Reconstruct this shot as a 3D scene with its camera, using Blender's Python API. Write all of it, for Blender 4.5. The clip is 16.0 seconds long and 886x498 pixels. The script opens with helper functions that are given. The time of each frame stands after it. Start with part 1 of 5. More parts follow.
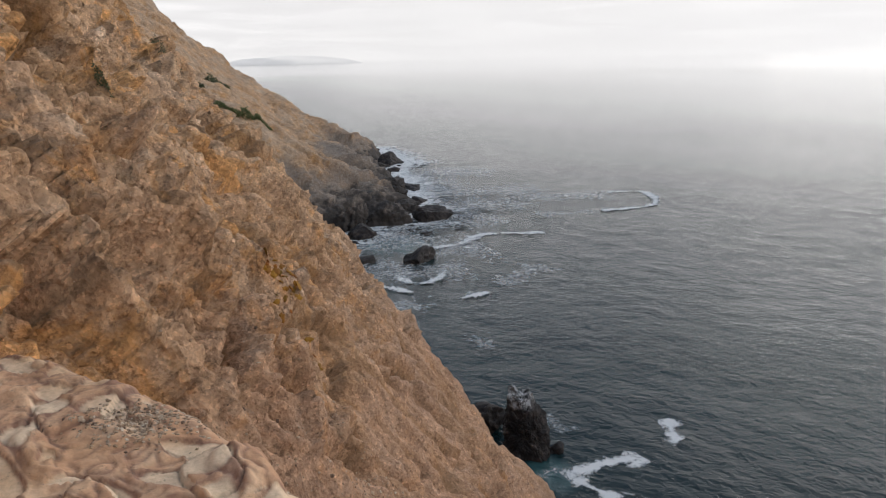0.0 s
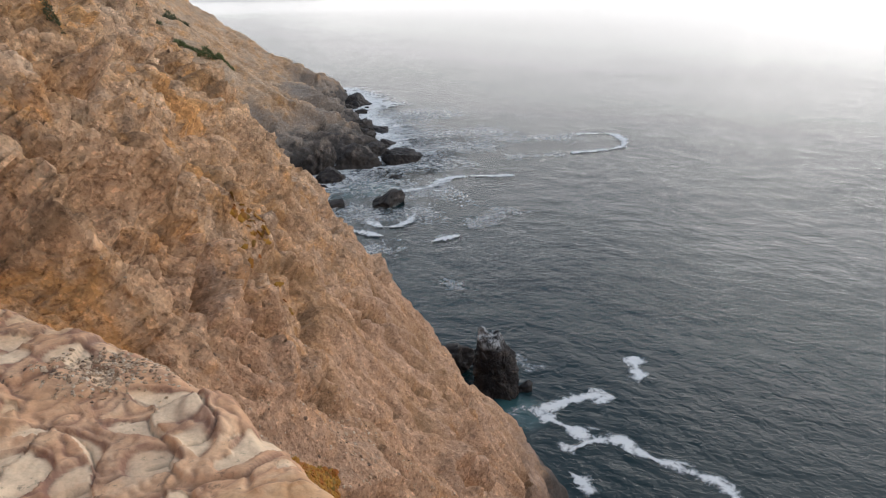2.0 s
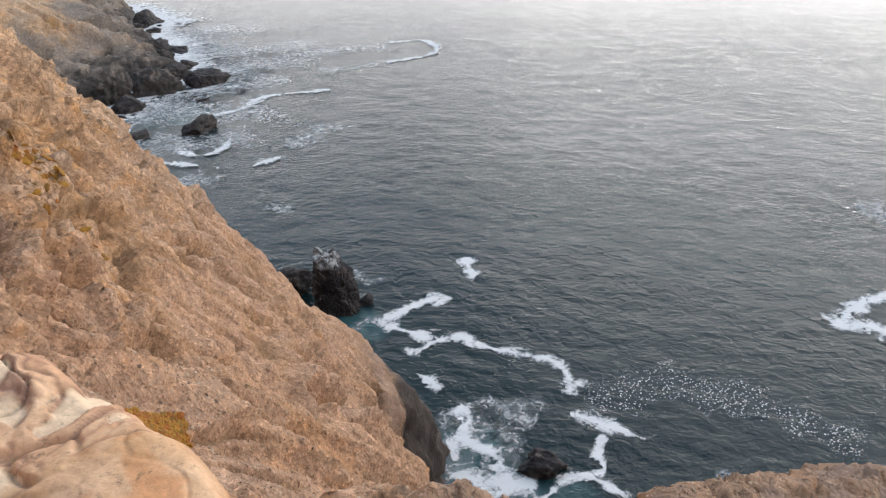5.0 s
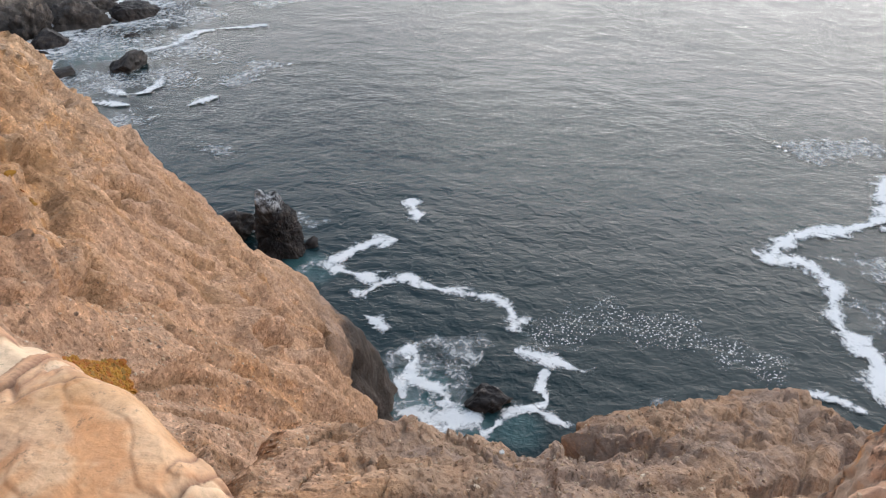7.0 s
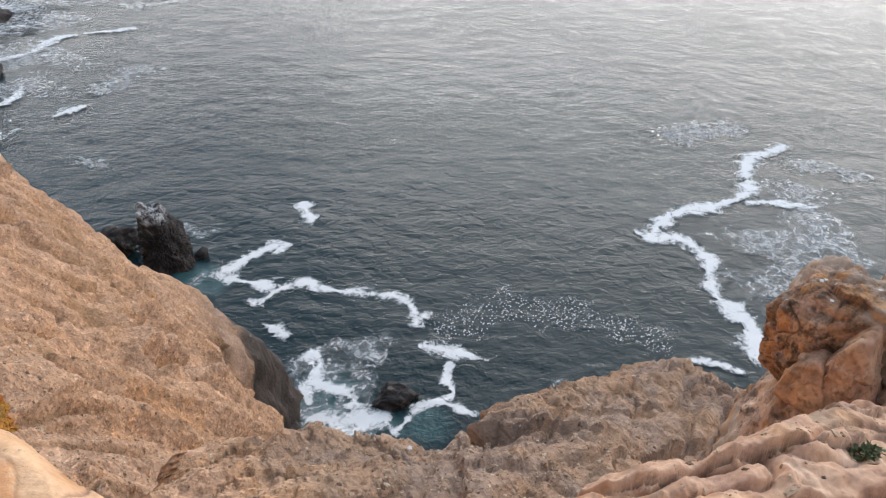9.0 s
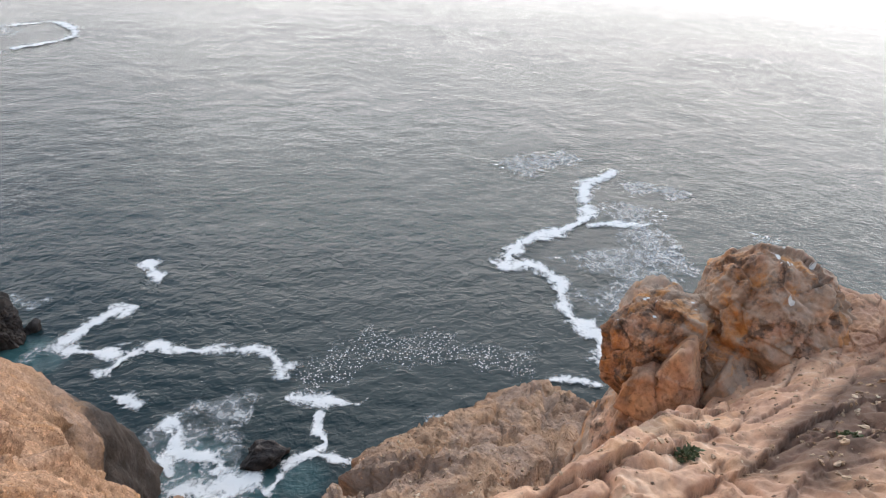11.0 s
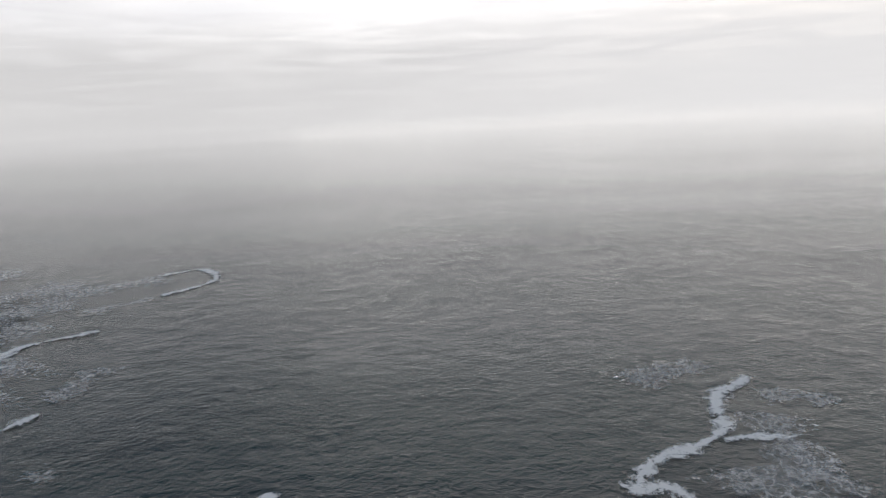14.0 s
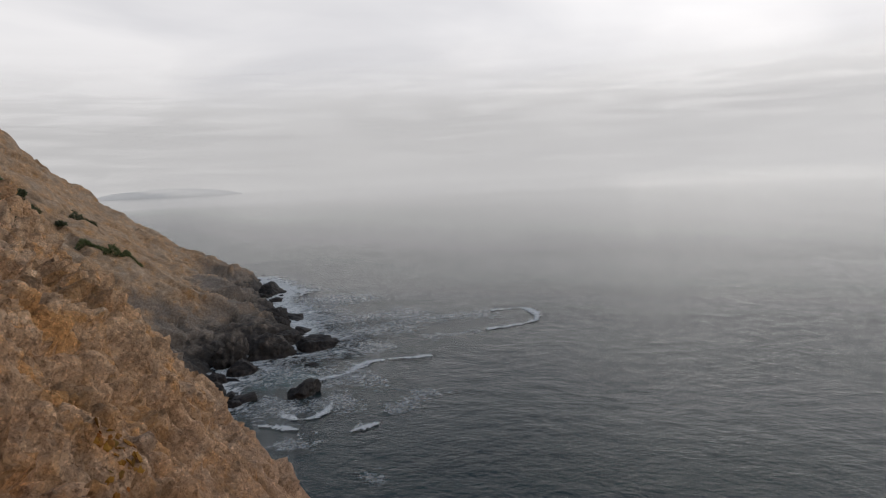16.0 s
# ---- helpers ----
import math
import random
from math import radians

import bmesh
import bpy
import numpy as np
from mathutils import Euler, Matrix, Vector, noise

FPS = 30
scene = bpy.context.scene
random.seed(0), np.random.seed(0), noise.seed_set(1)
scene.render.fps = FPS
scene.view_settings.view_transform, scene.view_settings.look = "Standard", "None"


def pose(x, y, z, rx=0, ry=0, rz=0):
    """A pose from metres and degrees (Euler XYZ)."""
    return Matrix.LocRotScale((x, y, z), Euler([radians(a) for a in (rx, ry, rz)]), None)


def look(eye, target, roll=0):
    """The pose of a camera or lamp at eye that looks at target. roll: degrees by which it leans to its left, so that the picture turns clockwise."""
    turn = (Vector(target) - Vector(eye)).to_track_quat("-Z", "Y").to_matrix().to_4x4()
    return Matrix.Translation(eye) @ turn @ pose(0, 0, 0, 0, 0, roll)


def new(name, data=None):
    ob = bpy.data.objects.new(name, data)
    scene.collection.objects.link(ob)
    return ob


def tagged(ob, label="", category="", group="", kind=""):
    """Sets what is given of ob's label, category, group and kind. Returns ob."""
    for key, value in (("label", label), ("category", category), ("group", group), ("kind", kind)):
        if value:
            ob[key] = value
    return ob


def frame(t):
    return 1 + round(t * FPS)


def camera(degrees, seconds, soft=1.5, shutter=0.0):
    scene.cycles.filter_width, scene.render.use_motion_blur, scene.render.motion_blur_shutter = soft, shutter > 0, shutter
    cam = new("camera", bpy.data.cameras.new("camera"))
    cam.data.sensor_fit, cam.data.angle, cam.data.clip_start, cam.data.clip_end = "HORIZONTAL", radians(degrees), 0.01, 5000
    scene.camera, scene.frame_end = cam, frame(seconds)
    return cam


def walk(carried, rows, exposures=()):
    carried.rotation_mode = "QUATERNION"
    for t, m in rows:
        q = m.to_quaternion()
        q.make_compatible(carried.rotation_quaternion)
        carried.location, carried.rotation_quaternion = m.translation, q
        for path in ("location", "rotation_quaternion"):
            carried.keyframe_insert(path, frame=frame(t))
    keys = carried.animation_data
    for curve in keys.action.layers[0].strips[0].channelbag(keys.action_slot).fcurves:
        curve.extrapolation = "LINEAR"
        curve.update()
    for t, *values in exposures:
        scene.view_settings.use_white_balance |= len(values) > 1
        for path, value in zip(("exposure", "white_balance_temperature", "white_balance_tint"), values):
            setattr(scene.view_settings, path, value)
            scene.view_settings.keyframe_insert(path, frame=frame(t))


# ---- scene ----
cam = camera(65.5, 16.0, soft=1.2)
PATH = [
    (0, (0.093, -0.298, 41.549), (0.048, 1.625, 41.002), -1.3),
    (0.5, (0.068, -0.259, 41.541), (0.034, 1.652, 40.954), -1.4),
    (1, (0.064, -0.226, 41.533), (0.043, 1.669, 40.895), -1.7),
    (1.5, (0.062, -0.21, 41.518), (0.071, 1.676, 40.854), -1.3),
    (2, (0.063, -0.192, 41.509), (0.103, 1.68, 40.804), -0.9),
    (2.5, (0.063, -0.173, 41.503), (0.127, 1.686, 40.769), -0.5),
    (3, (0.07, -0.165, 41.492), (0.203, 1.682, 40.735), -0.2),
    (3.5, (0.077, -0.149, 41.475), (0.305, 1.661, 40.655), -0.3),
    (4, (0.079, -0.133, 41.464), (0.443, 1.635, 40.602), -0.6),
    (6.5, (0.087, -0.15, 41.473), (0.651, 1.454, 40.419), -0.3),
    (7, (0.095, -0.165, 41.481), (0.716, 1.398, 40.397), 0.8),
    (7.5, (0.102, -0.178, 41.489), (0.779, 1.357, 40.399), 1.5),
    (8, (0.106, -0.198, 41.514), (0.845, 1.299, 40.413), 1.9),
    (10.5, (0.154, -0.41, 41.733), (1.287, 0.881, 40.708), 2.8),
    (11, (0.171, -0.416, 41.757), (1.409, 0.822, 40.79), 3.9),
    (11.5, (0.216, -0.384, 41.776), (1.612, 0.82, 41.0), 5.7),
    (12, (0.302, -0.318, 41.795), (1.784, 0.841, 41.115), 4.2),
    (12.5, (0.425, -0.226, 41.81), (1.945, 0.962, 41.283), 2.0),
    (13, (0.556, -0.142, 41.825), (2.028, 1.137, 41.38), 0.9),
    (13.5, (0.683, -0.097, 41.84), (1.991, 1.365, 41.451), -1.6),
    (14, (0.786, -0.068, 41.856), (1.905, 1.543, 41.469), -3.0),
    (14.5, (0.85, 0.007, 41.872), (1.776, 1.728, 41.448), -2.6),
    (15, (0.883, 0.164, 41.884), (1.601, 1.997, 41.533), -1.8),
    (15.5, (0.891, 0.373, 41.894), (1.346, 2.295, 41.58), -3.0),
    (16, (0.89, 0.611, 41.906), (1.183, 2.578, 41.696), -2.8),
]
walk(cam, [(t, look(eye, target, roll)) for t, eye, target, roll in PATH],
     [(0, -0.16), (1, -0.02), (2.5, 0.26), (4, 0.5), (7, 0.68), (11, 0.76), (12, 0.52), (12.5, 0.3), (13, -0.06), (13.5, -0.36), (14, -0.56), (14.5, -0.68), (16, -0.87)])

# ---- world, sun and exposure ----
world = bpy.data.worlds.new("overcast_sky")
scene.world = world
world.use_nodes = True
wt = world.node_tree
wt.nodes.clear()


def wn(kind, **kw):
    n = wt.nodes.new(kind)
    for k, v in kw.items():
        if k == "op":
            n.operation = v
        else:
            n.inputs[k].default_value = v
    return n


SUN_AZ, SUN_EL = -64.0, 17.0     # degrees to the right of +y, height
sky = wt.nodes.new("ShaderNodeTexSky")
sky.sky_type = "NISHITA"
sky.sun_disc = False
sky.sun_elevation = radians(SUN_EL)
sky.sun_rotation = radians(-SUN_AZ)
sky.dust_density = 4.0
coord = wt.nodes.new("ShaderNodeTexCoord")
sep = wt.nodes.new("ShaderNodeSeparateXYZ")
wt.links.new(coord.outputs["Generated"], sep.inputs[0])
# cloud sheet seen from below: project the direction on a plane overhead
zc = wn("ShaderNodeMath", op="MAXIMUM")
zc.inputs[1].default_value = 0.0
wt.links.new(sep.outputs["Z"], zc.inputs[0])
za = wn("ShaderNodeMath", op="ADD")
za.inputs[1].default_value = 0.16
wt.links.new(zc.outputs[0], za.inputs[0])
flat = wt.nodes.new("ShaderNodeVectorMath")
flat.operation = "DIVIDE"
comb = wt.nodes.new("ShaderNodeCombineXYZ")
for i in range(3):
    wt.links.new(za.outputs[0], comb.inputs[i])
wt.links.new(coord.outputs["Generated"], flat.inputs[0])
wt.links.new(comb.outputs[0], flat.inputs[1])
cl = wt.nodes.new("ShaderNodeTexNoise")
cl.inputs["Scale"].default_value = 0.9
cl.inputs["Detail"].default_value = 5.0
cl.inputs["Roughness"].default_value = 0.5
cl.inputs["Distortion"].default_value = 0.5
wt.links.new(flat.outputs[0], cl.inputs["Vector"])
cr = wt.nodes.new("ShaderNodeValToRGB")
cr.color_ramp.elements[0].position = 0.34
cr.color_ramp.elements[0].color = (0.885, 0.88, 0.915, 1)
cr.color_ramp.elements[1].position = 0.62
cr.color_ramp.elements[1].color = (1.10, 1.08, 1.095, 1)
wt.links.new(cl.outputs["Fac"], cr.inputs[0])
# haze towards the horizon swallows the cloud pattern
hz = wt.nodes.new("ShaderNodeMapRange")
hz.inputs["From Min"].default_value = 0.0
hz.inputs["From Max"].default_value = 0.16
hz.inputs["To Min"].default_value = 1.0
hz.inputs["To Max"].default_value = 0.0
wt.links.new(sep.outputs["Z"], hz.inputs["Value"])
hm = wt.nodes.new("ShaderNodeMix")
hm.data_type = "RGBA"
hm.inputs["B"].default_value = (0.90, 0.887, 0.878, 1)
wt.links.new(hz.outputs[0], hm.inputs["Factor"])
wt.links.new(cr.outputs[0], hm.inputs["A"])
# the veiled sun brightens its side of the sky
sd = Vector((math.sin(radians(-SUN_AZ)) * math.cos(radians(SUN_EL)), math.cos(radians(SUN_AZ)) * math.cos(radians(SUN_EL)), math.sin(radians(SUN_EL))))
dot = wt.nodes.new("ShaderNodeVectorMath")
dot.operation = "DOT_PRODUCT"
dot.inputs[1].default_value = sd
wt.links.new(coord.outputs["Generated"], dot.inputs[0])
gl = wt.nodes.new("ShaderNodeMapRange")
gl.inputs["From Min"].default_value = 0.45
gl.inputs["From Max"].default_value = 1.0
gl.inputs["To Min"].default_value = 1.08
gl.inputs["To Max"].default_value = 1.35
gl.interpolation_type = "SMOOTHSTEP"
wt.links.new(dot.outputs["Value"], gl.inputs["Value"])
mul = wt.nodes.new("ShaderNodeVectorMath")
mul.operation = "SCALE"
wt.links.new(hm.outputs["Result"], mul.inputs[0])
wt.links.new(gl.outputs[0], mul.inputs["Scale"])
up = wt.nodes.new("ShaderNodeMapRange")
for key, val in (("From Min", 0.25), ("From Max", 0.52), ("To Min", 0.0), ("To Max", 1.0)):
    up.inputs[key].default_value = val
wt.links.new(sep.outputs["Z"], up.inputs["Value"])
dusk = wt.nodes.new("ShaderNodeMix")
dusk.data_type = "RGBA"
dusk.blend_type = "MULTIPLY"
dusk.inputs["B"].default_value = (0.24, 0.33, 0.44, 1)
wt.links.new(up.outputs[0], dusk.inputs["Factor"])
wt.links.new(mul.outputs[0], dusk.inputs["A"])
bg1 = wn("ShaderNodeBackground", Strength=1.45)
wt.links.new(dusk.outputs["Result"], bg1.inputs["Color"])
bg2 = wn("ShaderNodeBackground", Strength=0.05)
wt.links.new(sky.outputs[0], bg2.inputs["Color"])
mixw = wn("ShaderNodeMixShader")
mixw.inputs[0].default_value = 0.1
wt.links.new(bg1.outputs[0], mixw.inputs[1])
wt.links.new(bg2.outputs[0], mixw.inputs[2])
wo = wt.nodes.new("ShaderNodeOutputWorld")
wt.links.new(mixw.outputs[0], wo.inputs[0])

sun = bpy.data.lights.new("sun", "SUN")
sun.energy = 1.3
sun.angle = radians(85)
sun.color = (1.0, 0.95, 0.88)
sun_ob = new("sun", sun)
sun_ob.matrix_world = look((60, 40, 80), Vector((60, 40, 80)) - sd)


# ---- noise ----
PERM = np.random.RandomState(7).permutation(1024)


def hash3(i, j, k):
    return PERM[(PERM[(PERM[i & 1023] + j) & 1023] + k) & 1023]


GRAD = np.random.RandomState(11).normal(size=(1024, 3))
GRAD /= np.linalg.norm(GRAD, axis=1)[:, None]
JIT = np.random.RandomState(13).rand(1024, 3)


def perlin(p):
    """Gradient noise of points (n, 3), about -0.7 to 0.7."""
    c = np.floor(p).astype(np.int64)
    f = p - c
    w = f * f * f * (f * (f * 6 - 15) + 10)
    out = 0
    for dx in (0, 1):
        wx = w[:, 0] if dx else 1 - w[:, 0]
        for dy in (0, 1):
            wy = w[:, 1] if dy else 1 - w[:, 1]
            for dz in (0, 1):
                wz = w[:, 2] if dz else 1 - w[:, 2]
                g = GRAD[hash3(c[:, 0] + dx, c[:, 1] + dy, c[:, 2] + dz)]
                out = out + wx * wy * wz * ((f - (dx, dy, dz)) * g).sum(1)
    return out


def fbm(p, octaves=4, gain=0.5, ridged=False):
    total, amp = 0, 1.0
    for o in range(octaves):
        n = perlin(p * 2.03 ** o + 17.3 * o)
        total = total + amp * ((0.5 - np.abs(n) * 2) if ridged else n)
        amp *= gain
    return total


def worley(p, flat=False):
    """Nearest and second nearest feature distance, and a number for the nearest cell; flat: cells in the plane only."""
    c = np.floor(p).astype(np.int64)
    f = p - c
    d1, d2, cell = np.full(len(p), 9.0), np.full(len(p), 9.0), np.zeros(len(p))
    spread = np.array([1, 1, 0 if flat else 1])
    for dx in (-1, 0, 1):
        for dy in (-1, 0, 1):
            for dz in (0,) if flat else (-1, 0, 1):
                h = hash3(c[:, 0] + dx, c[:, 1] + dy, c[:, 2] + dz)
                d = np.linalg.norm((JIT[h] + (dx, dy, dz) - f) * spread, axis=1)
                near = d < d1
                d2 = np.where(near, d1, np.minimum(d2, d))
                cell = np.where(near, h / 1024.0, cell)
                d1 = np.where(near, d, d1)
    return d1, d2, cell


def facets(p, tilt=0.9):
    """Broken faces: every cell a tilted plane of its own. Height, distance to the next cell, a number for the cell."""
    c = np.floor(p).astype(np.int64)
    f = p - c
    d1, d2, cell = np.full(len(p), 9.0), np.full(len(p), 9.0), np.zeros(len(p), np.int64)
    off = np.zeros_like(p)
    for dx in (-1, 0, 1):
        for dy in (-1, 0, 1):
            for dz in (-1, 0, 1):
                h = hash3(c[:, 0] + dx, c[:, 1] + dy, c[:, 2] + dz)
                o = f - JIT[h] - (dx, dy, dz)
                d = np.sqrt((o * o).sum(1))
                near = d < d1
                d2 = np.where(near, d1, np.minimum(d2, d))
                cell = np.where(near, h, cell)
                off = np.where(near[:, None], o, off)
                d1 = np.where(near, d, d1)
    return (cell / 1024.0 - 0.5) + tilt * (off * GRAD[(cell * 7 + 3) & 1023]).sum(1), d2 - d1, cell / 1024.0


def smooth(a, b, x):
    t = np.clip((x - a) / (b - a), 0, 1)
    return t * t * (3 - 2 * t)


def smax(a, b, k):
    h = np.clip(0.5 + 0.5 * (a - b) / k, 0, 1)
    return b + (a - b) * h + k * h * (1 - h)


# ---- materials ----
def material(name):
    m = bpy.data.materials.new(name)
    m.use_nodes = True
    nt = m.node_tree
    return m, nt, nt.nodes["Principled BSDF"]


def node(nt, kind, links=None, **kw):
    n = nt.nodes.new(kind)
    for k, v in kw.items():
        if hasattr(n, k) and k not in n.inputs:
            setattr(n, k, v)
        else:
            n.inputs[k.replace("_", " ")].default_value = v
    for k, v in (links or {}).items():
        nt.links.new(v, n.inputs[k])
    return n


def ramp(nt, fac, stops):
    n = nt.nodes.new("ShaderNodeValToRGB")
    e = n.color_ramp.elements
    while len(e) < len(stops):
        e.new(0.5)
    for el, (pos, col) in zip(e, stops):
        el.position = pos
        el.color = (*col, 1) if len(col) == 3 else col
    nt.links.new(fac, n.inputs[0])
    return n.outputs[0]


def mix(nt, fac, a, b, blend="MIX"):
    n = nt.nodes.new("ShaderNodeMix")
    n.data_type, n.blend_type = "RGBA", blend
    for key, v in (("Factor", fac), ("A", a), ("B", b)):
        if isinstance(v, (int, float)):
            n.inputs[key].default_value = v
        elif isinstance(v, tuple):
            n.inputs[key].default_value = (*v, 1)
        else:
            nt.links.new(v, n.inputs[key])
    return n.outputs["Result"]


def noise_tex(nt, vec, scale, detail=5, rough=0.55, dist=0.0):
    return node(nt, "ShaderNodeTexNoise", {"Vector": vec}, Scale=scale, Detail=detail, Roughness=rough, Distortion=dist).outputs["Fac"]


def math_node(nt, op, a, b=None):
    n = nt.nodes.new("ShaderNodeMath")
    n.operation = op
    for i, v in enumerate((a, b)):
        if v is None:
            continue
        if isinstance(v, (int, float)):
            n.inputs[i].default_value = v
        else:
            nt.links.new(v, n.inputs[i])
    return n.outputs[0]


def attr(nt, name):
    return node(nt, "ShaderNodeAttribute", attribute_name=name).outputs["Fac"]


def rng(nt, v, a, b, c=0.0, d=1.0):
    n = nt.nodes.new("ShaderNodeMapRange")
    n.interpolation_type = "SMOOTHSTEP"
    for key, val in (("From Min", a), ("From Max", b), ("To Min", c), ("To Max", d)):
        n.inputs[key].default_value = val
    nt.links.new(v, n.inputs["Value"])
    return n.outputs[0]


def bump(nt, bsdf, height, strength, distance, last=None):
    n = node(nt, "ShaderNodeBump", {"Height": height}, Strength=strength, Distance=distance)
    if last is not None:
        nt.links.new(last, n.inputs["Normal"])
    nt.links.new(n.outputs[0], bsdf.inputs["Normal"])
    return n.outputs[0]


def position(nt):
    return node(nt, "ShaderNodeNewGeometry").outputs["Position"]


def cliff_material(name, grey=0.0):
    """Weathered granite conglomerate: tan grit, rusty patches, dark lichen, black where the sea wets it."""
    m, nt, b = material(name)
    p = position(nt)
    big = noise_tex(nt, p, 0.16, 4, 0.6, 0.6)
    mid = noise_tex(nt, p, 0.9, 6, 0.62, 0.4)
    fine = noise_tex(nt, p, 7.0, 6, 0.7)
    base = ramp(nt, mid, [(0.30, (0.26, 0.165, 0.095)), (0.46, (0.43, 0.275, 0.160)), (0.60, (0.51, 0.345, 0.212)), (0.75, (0.60, 0.46, 0.325))])
    pit = noise_tex(nt, p, 2.0, 6, 0.70, 0.5)
    rust = ramp(nt, math_node(nt, "ADD", noise_tex(nt, p, 0.45, 5, 0.65, 1.0), math_node(nt, "MULTIPLY", attr(nt, "rugged"), 0.045)), [(0.53, (0, 0, 0)), (0.65, (1, 1, 1))])
    base = mix(nt, math_node(nt, "MULTIPLY", rust, 0.65 - 0.4 * grey), base, (0.54, 0.26, 0.070))
    ash = ramp(nt, big, [(0.48 - 0.12 * grey, (0, 0, 0)), (0.68 - 0.1 * grey, (1, 1, 1))])
    base = mix(nt, math_node(nt, "MULTIPLY", ash, 0.55 + 0.3 * grey), base, (0.36, 0.295, 0.228))
    # clasts: pale and dark grains
    v = node(nt, "ShaderNodeTexVoronoi", {"Vector": p}, Scale=5.5, Randomness=1.0)
    v2 = node(nt, "ShaderNodeTexVoronoi", {"Vector": p}, Scale=19.0, Randomness=1.0)
    grain = ramp(nt, node(nt, "ShaderNodeSeparateColor", {"Color": v.outputs["Color"]}).outputs[0], [(0.0, (0.72, 0.72, 0.74)), (0.5, (1, 1, 1)), (0.9, (1.14, 1.12, 1.08)), (1.0, (1.45, 1.45, 1.45))])
    grain2 = ramp(nt, node(nt, "ShaderNodeSeparateColor", {"Color": v2.outputs["Color"]}).outputs[0], [(0.0, (0.62, 0.60, 0.60)), (0.3, (0.95, 0.95, 0.95)), (0.85, (1.05, 1.05, 1.05)), (1.0, (1.6, 1.6, 1.6))])
    even = math_node(nt, "MULTIPLY", rng(nt, attr(nt, "rugged"), 0.05, 0.6, 0.5, 0.0), 1.0 - grey)
    base = mix(nt, even, base, (0.455, 0.285, 0.172))
    base = mix(nt, 0.65, base, grain, "MULTIPLY")
    base = mix(nt, 0.65, base, grain2, "MULTIPLY")
    rugged = attr(nt, "rugged")
    shift = node(nt, "ShaderNodeVectorMath", {0: p, 1: node(nt, "ShaderNodeVectorMath", {0: node(nt, "ShaderNodeTexNoise", {"Vector": p}, Scale=1.3, Detail=5.0).outputs["Color"]}, operation="SCALE", Scale=0.9).outputs[0]}, operation="ADD").outputs[0]
    v0 = node(nt, "ShaderNodeTexVoronoi", {"Vector": shift}, Scale=1.35, Randomness=1.0)
    ve = node(nt, "ShaderNodeTexVoronoi", {"Vector": shift}, Scale=1.35, Randomness=1.0)
    ve.feature = "DISTANCE_TO_EDGE"
    tone = node(nt, "ShaderNodeSeparateColor", {"Color": v0.outputs["Color"]})
    base = mix(nt, rng(nt, rugged, 0.05, 0.8, 0.08, 0.35), base, ramp(nt, tone.outputs[0], [(0.0, (0.78, 0.74, 0.70)), (0.35, (1.0, 0.98, 0.97)), (0.7, (1.06, 1.05, 1.04)), (1.0, (1.25, 1.28, 1.30))]), "MULTIPLY")
    seam = math_node(nt, "MULTIPLY", rng(nt, ve.outputs["Distance"], 0.0, 0.055, 1.0, 0.0), rng(nt, pit, 0.42, 0.56))
    base = mix(nt, math_node(nt, "MULTIPLY", seam, rng(nt, rugged, 0.05, 0.7, 0.02, 0.25)), base, (0.10, 0.06, 0.035))
    base = mix(nt, rng(nt, rugged, 0.0, 0.8, 0.25, 0.6), base, ramp(nt, pit, [(0.33, (0.32, 0.27, 0.24)), (0.45, (0.95, 0.95, 0.95)), (0.60, (1.05, 1.05, 1.05)), (0.70, (1.35, 1.38, 1.40))]), "MULTIPLY")
    specks = ramp(nt, fine, [(0.36, (0.35, 0.31, 0.28)), (0.46, (1, 1, 1))])
    base = mix(nt, 0.7, base, specks, "MULTIPLY")
    base = mix(nt, 1.0, base, (1.22, 1.18, 1.16) if grey else mix(nt, rugged, (1.05, 0.955, 0.96), (1.36, 1.285, 1.25)), "MULTIPLY")
    # each broken block has its own tone; ochre soil lies in the hollows between
    chip = attr(nt, "facet")
    base = mix(nt, rng(nt, rugged, 0.0, 0.6, 0.35, 0.9), base, ramp(nt, chip, [(0.0, (0.72, 0.70, 0.68)), (0.4, (0.97, 0.96, 0.95)), (0.7, (1.05, 1.06, 1.07)), (1.0, (1.30, 1.32, 1.33))]), "MULTIPLY")
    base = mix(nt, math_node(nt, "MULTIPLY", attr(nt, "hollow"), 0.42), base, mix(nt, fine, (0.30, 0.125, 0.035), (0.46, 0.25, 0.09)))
    # shade in the cracks and crevices, painted as near-black brown
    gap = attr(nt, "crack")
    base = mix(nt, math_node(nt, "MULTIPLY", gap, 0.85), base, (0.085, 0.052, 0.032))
    base = mix(nt, math_node(nt, "MULTIPLY", attr(nt, "pinkish"), 0.75), base, mix(nt, rng(nt, noise_tex(nt, p, 0.42, 4, 0.6, 0.8), 0.44, 0.58), mix(nt, mid, (0.17, 0.115, 0.09), (0.36, 0.262, 0.21)), mix(nt, mid, (0.21, 0.12, 0.072), (0.44, 0.285, 0.19))))
    if grey:
        # bare grey rock crops out low on the slope, soil and tan scree above it
        low_z = node(nt, "ShaderNodeSeparateXYZ", {"Vector": p}).outputs["Z"]
        bare = math_node(nt, "ADD", low_z, math_node(nt, "MULTIPLY", math_node(nt, "SUBTRACT", noise_tex(nt, p, 0.05, 5, 0.6, 0.5), 0.5), 42.0))
        base = mix(nt, rng(nt, bare, 9.0, 17.0, 0.8, 0.0), base, ramp(nt, pit, [(0.30, (0.10, 0.082, 0.07)), (0.50, (0.21, 0.175, 0.148)), (0.68, (0.33, 0.29, 0.25))]))
